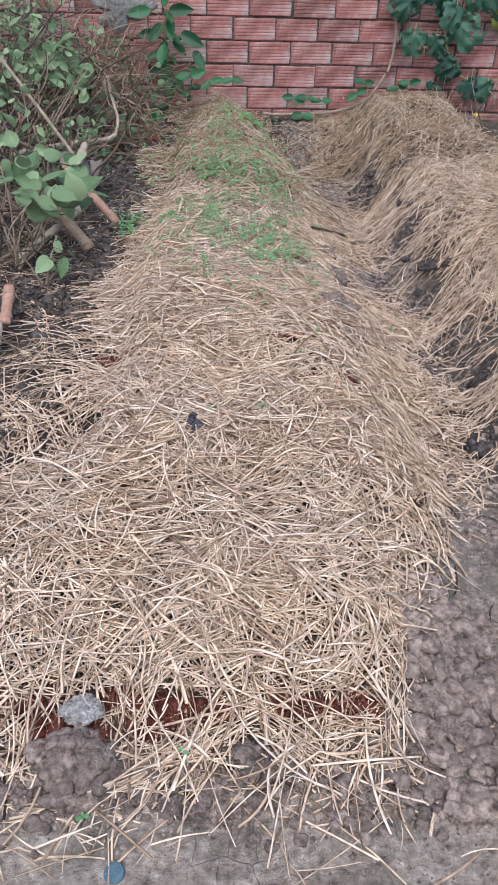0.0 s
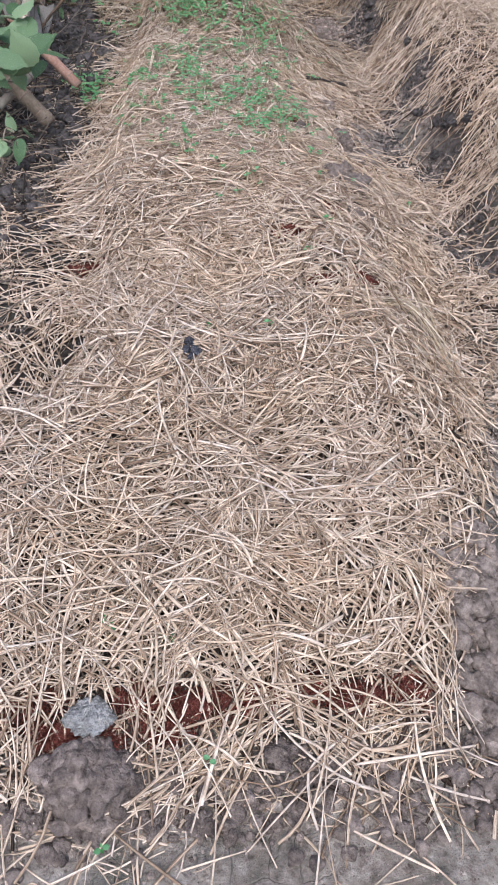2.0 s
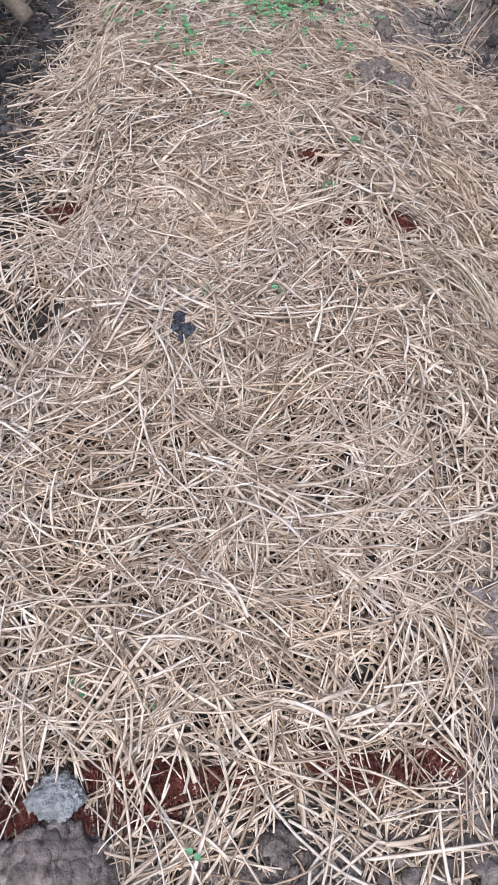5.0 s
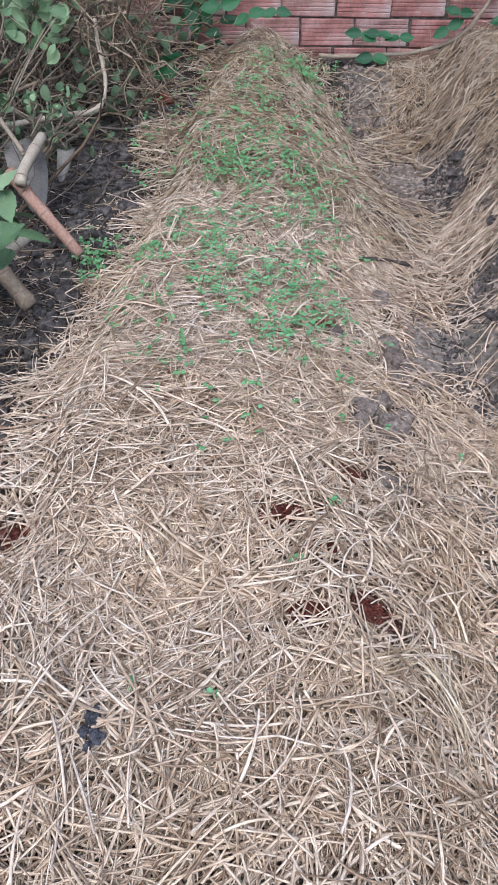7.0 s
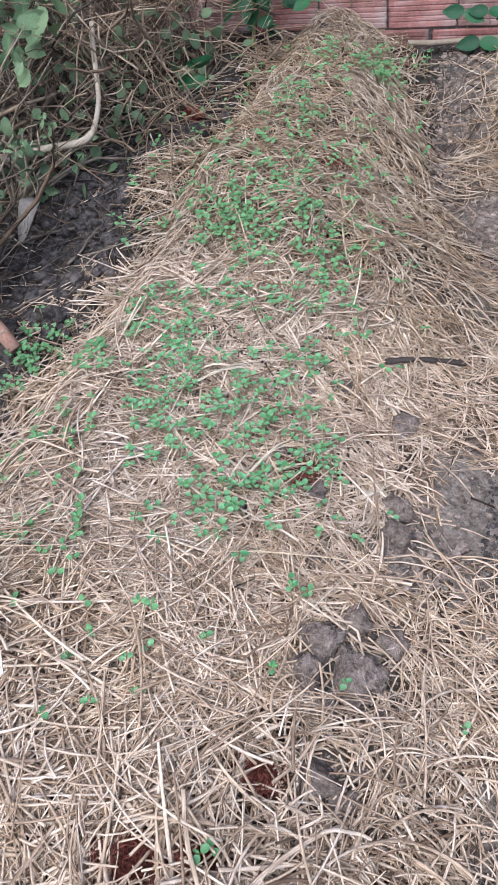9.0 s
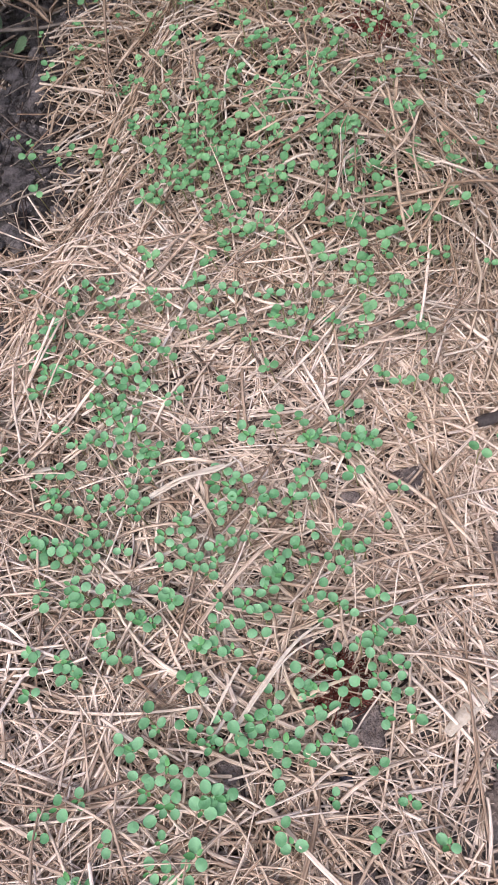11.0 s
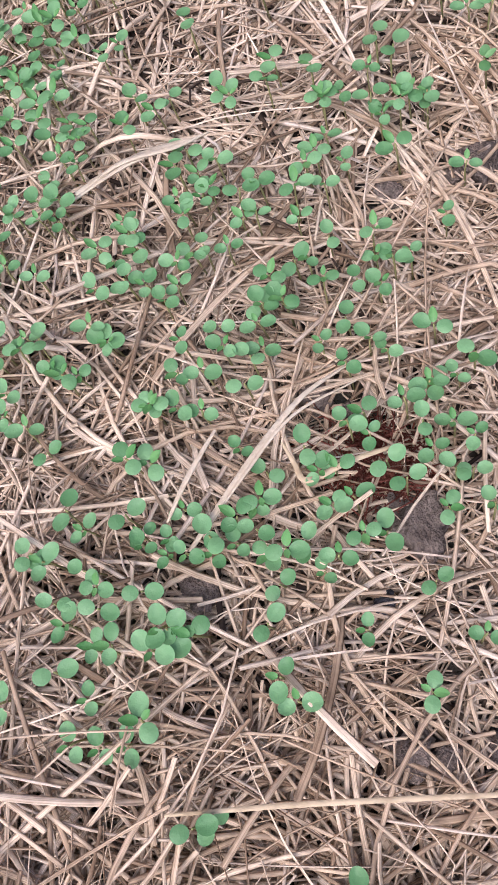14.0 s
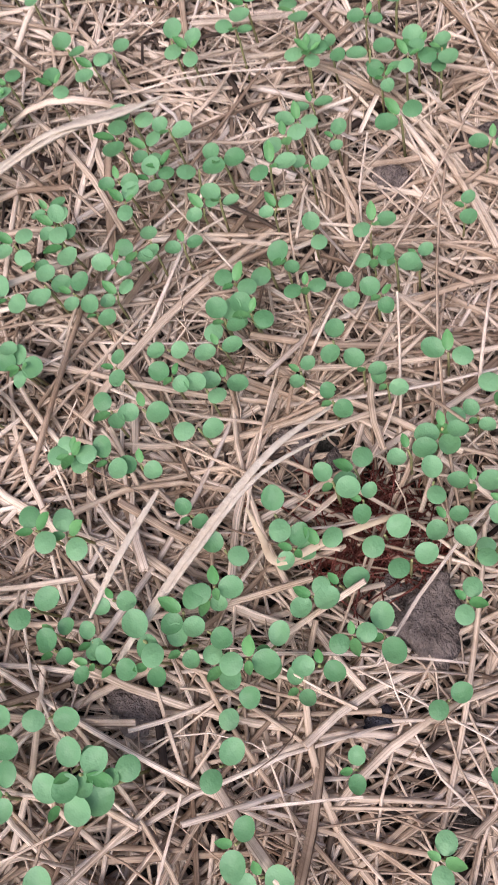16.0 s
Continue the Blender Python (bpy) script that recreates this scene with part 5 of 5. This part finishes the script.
for x, z, s in [(0.30, 0.15, 0.05), (0.345, 0.075, 0.055), (0.36, 0.15, 0.045), (0.43, 0.14, 0.045), (0.59, 0.17, 0.05), (0.62, 0.22, 0.045), (0.78, 0.20, 0.05), (0.83, 0.22, 0.05), (0.945, 0.21, 0.035), (0.01, 0.25, 0.045), (-0.17, 0.26, 0.06), (-0.08, 0.235, 0.05)]:
    y = 3.845 if x > 0.1 else 3.74
    tube_part("stalk", [(x + 0.01, y + 0.02, z - 0.05), (x, y, z)], 0.0015, 0.001, STEM, creeper, 5)
    for k in range(2):
        child("leaf", PAIR, creeper, pose(x, y, z, rp.uniform(35, 65), 0, 0) @ pose(0, 0, 0, 0, 0, 180 * k + rp.uniform(-30, 30)) @ pose(0, 0, 0, rp.uniform(-15, 15), rp.uniform(-5, 15), 0) @ Matrix.Scale(s * 1.15, 4))


# ---- the overgrown side ----
SHRUB_LEAF = [mesh_data("leaf", oval_leaf(1, w, cup, 0.85, 28, fold, 0.30, 0.07), GREY_LEAF) for w, cup, fold in ((0.60, 0.10, 0.22), (0.70, 0.08, 0.30), (0.64, -0.09, 0.12), (0.55, -0.06, 0.40))]
DULL_ME = mesh_data("leaf", oval_leaf(1, 0.7, -0.08, 0.4, 14, 0.2), DULL_LEAF)
rl = random.Random(21)


def bush(label, foot, clumps, size, me_list):
    """A shrub: stems rise from its foot to each clump of leaves, which face the light."""
    root = rooted("shrub", label, "shrub", *foot)
    f = Vector(foot)
    for (x, y, z), spread_by, n in clumps:
        c = Vector((x, y, z)) - f
        for _ in range(2):
            e = c + Vector((rl.uniform(-0.5, 0.5), rl.uniform(-0.5, 0.5), rl.uniform(-0.3, 0.3))) * spread_by
            tube_part("stem", [Vector((rl.uniform(-0.02, 0.02), rl.uniform(-0.02, 0.02), 0)), e * 0.35 + Vector((rl.uniform(-0.05, 0.05), rl.uniform(-0.05, 0.05), 0.03)), e * 0.7 + Vector((rl.uniform(-0.04, 0.04), rl.uniform(-0.04, 0.04), 0.03)), e], 0.0035, 0.0015, VINE, root, 6)
        for _ in range(n):
            p = c + Vector((rl.gauss(0, 0.6), rl.gauss(0, 0.6), rl.gauss(0, 0.42))) * spread_by
            a = rl.uniform(0, 360)
            m = pose(*p, rl.gauss(32, 40), rl.gauss(0, 40), 0) @ pose(0, 0, 0, 0, 0, a) @ pose(0, 0, 0, 0, rl.uniform(0, 25), 0)
            child("leaf", rl.choice(me_list), root, m @ Matrix.Scale(size * rl.uniform(0.55, 1.15), 4))
    return root


bush("soft grey-green broad-leaved shrub beside the bed", (-0.70, 2.25, 0.10), [((-0.57, 2.205, 0.36), 0.07, 10), ((-0.613, 2.299, 0.40), 0.06, 7), ((-0.515, 2.32, 0.36), 0.05, 12), ((-0.505, 2.165, 0.37), 0.045, 5), ((-0.60, 2.166, 0.365), 0.05, 5), ((-0.70, 2.303, 0.40), 0.07, 8)], 0.084, SHRUB_LEAF)
bush("low grey-green sprig of broad leaves over the cut stalks", (-0.60, 2.12, 0.10), [((-0.56, 2.11, 0.21), 0.045, 7)], 0.075, SHRUB_LEAF)
bush("tall grey-green shrub leaning on the dead vines", (-0.88, 2.95, 0.10), [((-0.66, 3.11, 0.42), 0.07, 15), ((-0.60, 3.10, 0.49), 0.035, 6), ((-0.80, 3.30, 0.42), 0.10, 24), ((-0.74, 2.67, 0.46), 0.09, 13), ((-0.79, 2.97, 0.54), 0.10, 28), ((-0.72, 3.18, 0.54), 0.08, 24), ((-0.75, 2.53, 0.43), 0.08, 9), ((-0.88, 2.8, 0.52), 0.11, 34)], 0.052, SHRUB_LEAF)
bush("green leafy shrub in front of the brick wall", (-0.95, 3.45, 0.10), [((-0.85, 3.4, 0.56), 0.13, 52), ((-0.70, 3.45, 0.50), 0.11, 30), ((-0.98, 3.25, 0.58), 0.13, 44), ((-0.95, 3.65, 0.58), 0.13, 60)], 0.042, SHRUB_LEAF)
bush("broad light-green shrub leaves hanging over the dead vines", (-0.82, 3.28, 0.10), [((-0.63, 3.20, 0.46), 0.055, 8), ((-0.70, 3.26, 0.47), 0.05, 6)], 0.074, SHRUB_LEAF)
bush("dull wilted leaves among the dead vines", (-0.70, 3.35, 0.10), [((-0.60, 3.35, 0.30), 0.14, 40), ((-0.48, 3.25, 0.22), 0.09, 26), ((-0.62, 3.0, 0.26), 0.10, 30), ((-0.45, 3.55, 0.28), 0.10, 26), ((-0.55, 3.65, 0.42), 0.12, 24), ((-0.72, 2.85, 0.26), 0.10, 24), ((-0.78, 3.58, 0.42), 0.13, 60), ((-0.95, 3.5, 0.40), 0.14, 60), ((-0.70, 3.72, 0.40), 0.10, 40)], 0.034, [DULL_ME])
bush("low green weeds under the shrub on dark soil", (-0.72, 3.0, 0.10), [((-0.72, 3.05, 0.20), 0.12, 40), ((-0.56, 3.18, 0.18), 0.08, 22), ((-0.85, 2.75, 0.22), 0.12, 36), ((-0.62, 3.5, 0.26), 0.10, 30), ((-0.40, 3.5, 0.20), 0.05, 12)], 0.034, SHRUB_LEAF)

bush("thin green weed sprig trailing over the dead vines", (-0.66, 2.97, 0.13), [((-0.576, 3.03, 0.312), 0.028, 11), ((-0.58, 2.93, 0.315), 0.028, 10), ((-0.64, 2.93, 0.34), 0.03, 12), ((-0.71, 2.92, 0.33), 0.04, 14)], 0.024, SHRUB_LEAF)
bush("small weed with broad dark leaves by the vines", (-0.40, 3.45, 0.14), [((-0.381, 3.418, 0.272), 0.022, 5)], 0.055, [PAIR])
bush("small weed with broad dark leaves below the wall", (-0.27, 3.73, 0.16), [((-0.258, 3.711, 0.262), 0.02, 4)], 0.055, [PAIR])

def tangle(name, label, count, box, mat, r0, length, wild, seed, cat, ground_hug=False):
    r = np.random.default_rng(seed)
    v, f = [], []
    (x0, x1), (y0, y1), (z0, z1) = box
    for i in range(count):
        p = Vector((r.uniform(x0, x1), r.uniform(y0, y1), 0))
        p.z = z_at(p.x, p.y) + (r.uniform(0.003, 0.02) if ground_hug else r.uniform(z0, z1) * (0.3 + 0.7 * math.exp(-(((p.x - (x0 + x1) / 2) / (x1 - x0) * 2.4) ** 2))))
        a, e = r.uniform(0, 6.28), r.normal(0, 0.15 if ground_hug else 0.7)
        d = Vector((math.cos(a) * math.cos(e), math.sin(a) * math.cos(e), math.sin(e)))
        pts = [p.copy()]
        ln = r.uniform(*length)
        for k in range(5):
            d = (d + Vector((r.normal(0, wild), r.normal(0, wild), r.normal(0, wild * (0.25 if ground_hug else 0.8))))).normalized()
            p = p + d * ln / 5
            p.y = min(p.y, wall_y(p.x) - 0.02)
            p.z = max(p.z, z_at(p.x, p.y) + 0.003)
            pts.append(p.copy())
        rad = r0 * math.exp(r.normal(0, 0.45))
        tv, tf = tube(pts, [rad * (1 - 0.1 * k) for k in range(6)], 4)
        k = len(v)
        v += tv
        f += [tuple(k + j for j in q) for q in tf]
    return tagged(mesh_ob(name, v, f, mat), label, cat, kind="stuff")


tangle("dead_vines", "heap of dry brown vines against the brick wall", 620, ((-0.74, -0.40), (3.15, 3.85), (0.0, 0.34)), DEAD_VINE, 0.0017, (0.12, 0.40), 0.35, 1, "dead vines")
tangle("dead_vines", "dry grey vines lying over the overgrown side strip", 800, ((-1.25, -0.56), (2.0, 3.7), (0.0, 0.17)), LITTER, 0.0016, (0.12, 0.38), 0.3, 2, "dead vines")
tangle("dead_vines", "grey-green dying vines heaped below the wall", 420, ((-1.15, -0.60), (3.2, 3.9), (0.05, 0.50)), LITTER, 0.0019, (0.15, 0.45), 0.35, 6, "dead vines")
tangle("dead_vines", "bleached dry stalks lying crosswise over the dark soil", 150, ((-1.10, -0.62), (2.3, 3.4), (0.0, 0.22)), DEAD_VINE, 0.0027, (0.15, 0.42), 0.22, 8, "dead vines")
tangle("twig_litter", "dark twigs and stalk litter on moist soil", 900, ((-1.2, -0.36), (1.3, 3.6), (0, 0.02)), LITTER, 0.0016, (0.03, 0.16), 0.15, 3, "litter", True)
tangle("dead_vines", "dry dark vines behind the second bed by the wall", 160, ((1.06, 1.5), (3.3, 3.95), (0.0, 0.12)), LITTER, 0.0022, (0.12, 0.35), 0.3, 4, "dead vines")


def stalk(label, pts, r0, mat, nodes=5, cat="stalk", end_mat=None):
    """A cut cane: swollen at its nodes, with a flat cut end."""
    p = smooth_path(pts, 10)
    n = len(p)
    rad = [r0 * (1 + 0.16 * math.exp(-(((i / n * nodes) % 1 - 0.5) / 0.07) ** 2) - 0.1 * i / n) for i in range(n)]
    ob = tagged(mesh_ob("stalk", *tube(p, rad, 12), mat), label, cat, "cut stalks")
    for k in range(nodes):
        i = min(n - 3, max(1, round((k + 0.5) / nodes * n)))
        mid, d = p[i], (p[i + 1] - p[i - 1]).normalized()
        mesh_ob("node_ring", *tube([mid - d * 0.002, mid - d * 0.001, mid + d * 0.001, mid + d * 0.002], [rad[i] * q for q in (0.98, 1.05, 1.05, 0.98)], 12), NODE_BARK, ob, "pale raised node ring")
    return ob


stalk("reddish cut cane stalk lying at the bed's edge", [(-0.60, 2.606, 0.305), (-0.545, 2.575, 0.255), (-0.431, 2.517, 0.150)], 0.0145, RED_BARK, 4)
stalk("brown cut stalk with a flat sawn end", [(-0.68, 2.41, 0.33), (-0.60, 2.365, 0.26), (-0.484, 2.30, 0.150)], 0.0195, BROWN_BARK)
stalk("short pale stub of cut branch", [(-0.558, 2.555, 0.300), (-0.557, 2.60, 0.318), (-0.556, 2.742, 0.329)], 0.0135, PALE_BARK, 2)
stalk("orange-brown cane stump on the dark soil", [(-0.66, 1.99, 0.165), (-0.65, 1.91, 0.15), (-0.64, 1.84, 0.14)], 0.016, RED_BARK, 2)
stalk("yellowish cane piece lying on the dark soil", [(-0.655, 1.83, 0.14), (-0.64, 1.72, 0.125), (-0.63, 1.62, 0.12)], 0.012, PALE_BARK, 2)
stalk("grey-brown cane lying in the side strip", [(-0.70, 2.26, 0.13), (-0.643, 2.33, 0.16), (-0.522, 2.472, 0.225)], 0.013, PALE_BARK, 3)
stalk("thin pale pole leaning through the shrub", [(-0.585, 2.68, 0.31), (-0.61, 2.696, 0.344), (-0.78, 2.80, 0.53), (-0.97, 2.91, 0.73)], 0.006, VINE, 3)
tagged(mesh_ob("branch", *tube(smooth_path([(-0.86, 2.93, 0.23), (-0.74, 2.98, 0.245), (-0.60, 3.05, 0.25), (-0.515, 3.09, 0.255), (-0.497, 3.14, 0.30), (-0.515, 3.2, 0.34), (-0.535, 3.25, 0.38), (-0.55, 3.3, 0.42)], 6),
                                    [0.0085] * 20 + [0.0058] * 23, 9), PALE_BARK), "bent pale dead branch on the side strip", "branch")

# ---- small things ----
tagged(mesh_ob("stick", *tube(smooth_path([(0.222, 2.64, 0.105), (0.265, 2.675, 0.085), (0.31, 2.705, 0.062), (0.36, 2.735, 0.035)], 5), [0.006, 0.007, 0.006, 0.007, 0.006, 0.006, 0.005, 0.006, 0.007, 0.006, 0.005, 0.006, 0.007, 0.008, 0.007, 0.004], 7, 0.7), DARK_STICK),
       "dark brown stick on the straw of the path", "stick")


def husk(label, pts, wide, mat=HUSK):
    """A dry leaf blade, folded along its rib and rolled at the tip."""
    p = smooth_path(pts, 6)
    verts, faces = [], []
    for i, q in enumerate(p):
        d = (p[min(i + 1, len(p) - 1)] - p[max(i - 1, 0)]).normalized()
        s = d.cross(Vector((0, 0, 1))).normalized()
        t = i / (len(p) - 1)
        w = wide * (math.sin(math.pi * (0.12 + 0.84 * t)) ** 0.6)
        for k, lift in ((-1, 0.3), (0, 0), (1, 0.35)):
            verts.append(tuple(q + s * w * k + Vector((0, 0, w * lift))))
        for k, lift in ((1, 0.25), (0, -0.12), (-1, 0.2)):
            verts.append(tuple(q + s * w * k * 0.95 + Vector((0, 0, w * lift - 0.0008))))
    for i in range(len(p) - 1):
        for k in range(6):
            a, b = i * 6 + k, i * 6 + (k + 1) % 6
            faces.append((a, b, b + 6, a + 6))
    return tagged(mesh_ob("dry_leaf", verts, faces, mat), label, "dry leaf")


husk("pale dry husk blade lying at the bed's edge", [(0.236, 2.335, 0.10), (0.265, 2.385, 0.08), (0.29, 2.43, 0.06)], 0.007)
husk("wide pale dry grass blade among the seedlings", [(-0.060, 2.470, 0.172), (-0.027, 2.494, 0.177), (0.002, 2.514, 0.174)], 0.0030)
husk("frayed pale strip of dry grass among the seedlings", [(-0.050, 2.480, 0.174), (-0.030, 2.492, 0.179), (-0.004, 2.504, 0.178), (0.012, 2.522, 0.172)], 0.0016)
husk("frayed pale strip of dry grass among the seedlings", [(-0.066, 2.462, 0.170), (-0.036, 2.484, 0.178), (-0.012, 2.505, 0.176)], 0.0013)
husk("wide pale dry grass blade among the seedlings", [(-0.200, 2.466, 0.165), (-0.18, 2.475, 0.172), (-0.160, 2.486, 0.168)], 0.0026)
husk("long pale dry straw blade lying over the seedlings", [(0.070, 2.274, 0.166), (0.079, 2.304, 0.164), (0.091, 2.338, 0.162), (0.104, 2.369, 0.157), (0.120, 2.393, 0.148)], 0.0017)
husk("thin split straw beside a longer blade", [(0.074, 2.285, 0.164), (0.086, 2.318, 0.164), (0.102, 2.356, 0.160), (0.128, 2.386, 0.148)], 0.0009)
husk("dull pale straw blade among the seedlings", [(0.064, 2.340, 0.163), (0.058, 2.310, 0.167), (0.054, 2.286, 0.166)], 0.0014)
husk("bent tan straw over an open hollow", [(0.158, 2.357, 0.142), (0.135, 2.340, 0.150), (0.116, 2.325, 0.152), (0.107, 2.333, 0.153), (0.098, 2.343, 0.153)], 0.0016, STRAW_WISP)
husk("very long yellowish straw lying across the mulch", [(0.093, 2.157, 0.170), (0.151, 2.177, 0.156), (0.232, 2.202, 0.130), (0.27, 2.213, 0.11)], 0.0013, STRAW_WISP)
husk("broad grey dead leaf hanging over the cut stalks", [(-0.645, 2.80, 0.285), (-0.605, 2.73, 0.275), (-0.575, 2.67, 0.25), (-0.545, 2.60, 0.205)], 0.046, GREY_HUSK)
husk("curled grey dead leaf in the side strip", [(-0.56, 2.91, 0.215), (-0.542, 2.855, 0.235), (-0.545, 2.79, 0.19)], 0.022, GREY_HUSK)

hose = tagged(mesh_ob("garden_hose", *tube(smooth_path([(-0.30, -0.20, 0.012), (-0.08, 0.22, 0.012), (0.044, 0.400, 0.018), (0.152, 0.438, 0.018), (0.25, 0.446, 0.018), (0.34, 0.440, 0.018), (0.60, 0.38, 0.018), (1.0, 0.10, 0.017), (1.3, -0.3, 0.017)], 8),
                                              [0.0128] * 65, 14), HOSE), "thick cream-white plastic hose lying on bare soil", "hose")


def cap(x, y):
    bm = bmesh.new()
    prof = [(0.0, 0.006), (0.010, 0.0062), (0.0145, 0.005), (0.0155, 0.002), (0.0155, -0.004)]
    n = 20
    rings = [[bm.verts.new((r * math.cos(2 * math.pi * k / n), r * math.sin(2 * math.pi * k / n), z)) for k in range(n)] if r else [bm.verts.new((0, 0, z))] for r, z in prof]
    for i in range(1, len(rings) - 1):
        for k in range(n):
            bm.faces.new((rings[i][k], rings[i][(k + 1) % n], rings[i + 1][(k + 1) % n], rings[i + 1][k]))
    for k in range(n):
        bm.faces.new((rings[0][0], rings[1][k], rings[1][(k + 1) % n]))
    me = bpy.data.meshes.new("bottle_cap")
    bm.to_mesh(me)
    me.materials.append(BLUE)
    ob = tagged(new("bottle_cap", me), "dirty blue plastic disc pressed into the soil", "bottle cap")
    ob.matrix_basis = pose(x, y, z_at(x, y) - 0.001, 8, -10, 0)


cap(-0.188, 0.487)

FLOWER = mesh_data("petal", oval_leaf(1, 0.8, 0.05, 0.1, 10), PETAL)
for x, y, z in ((1.06, 3.86, 0.17), (0.985, 3.43, 0.12)):
    root = rooted("flower", "small yellow gourd blossom on the straw", "flower", x, y, max(z, z_at(x, y) + 0.03))
    tagged(root, group="yellow blossoms")
    for k in range(5):
        child("petal", FLOWER, root, pose(0, 0, 0, 0, 0, 72 * k) @ pose(0, 0, 0, 0, -25, 0) @ Matrix.Scale(0.022, 4))
    child("stem", mesh_data("stem", tube([(0, 0, -0.06), (0, 0, 0)], [0.0015, 0.0015], 5), STEM), root, Matrix())
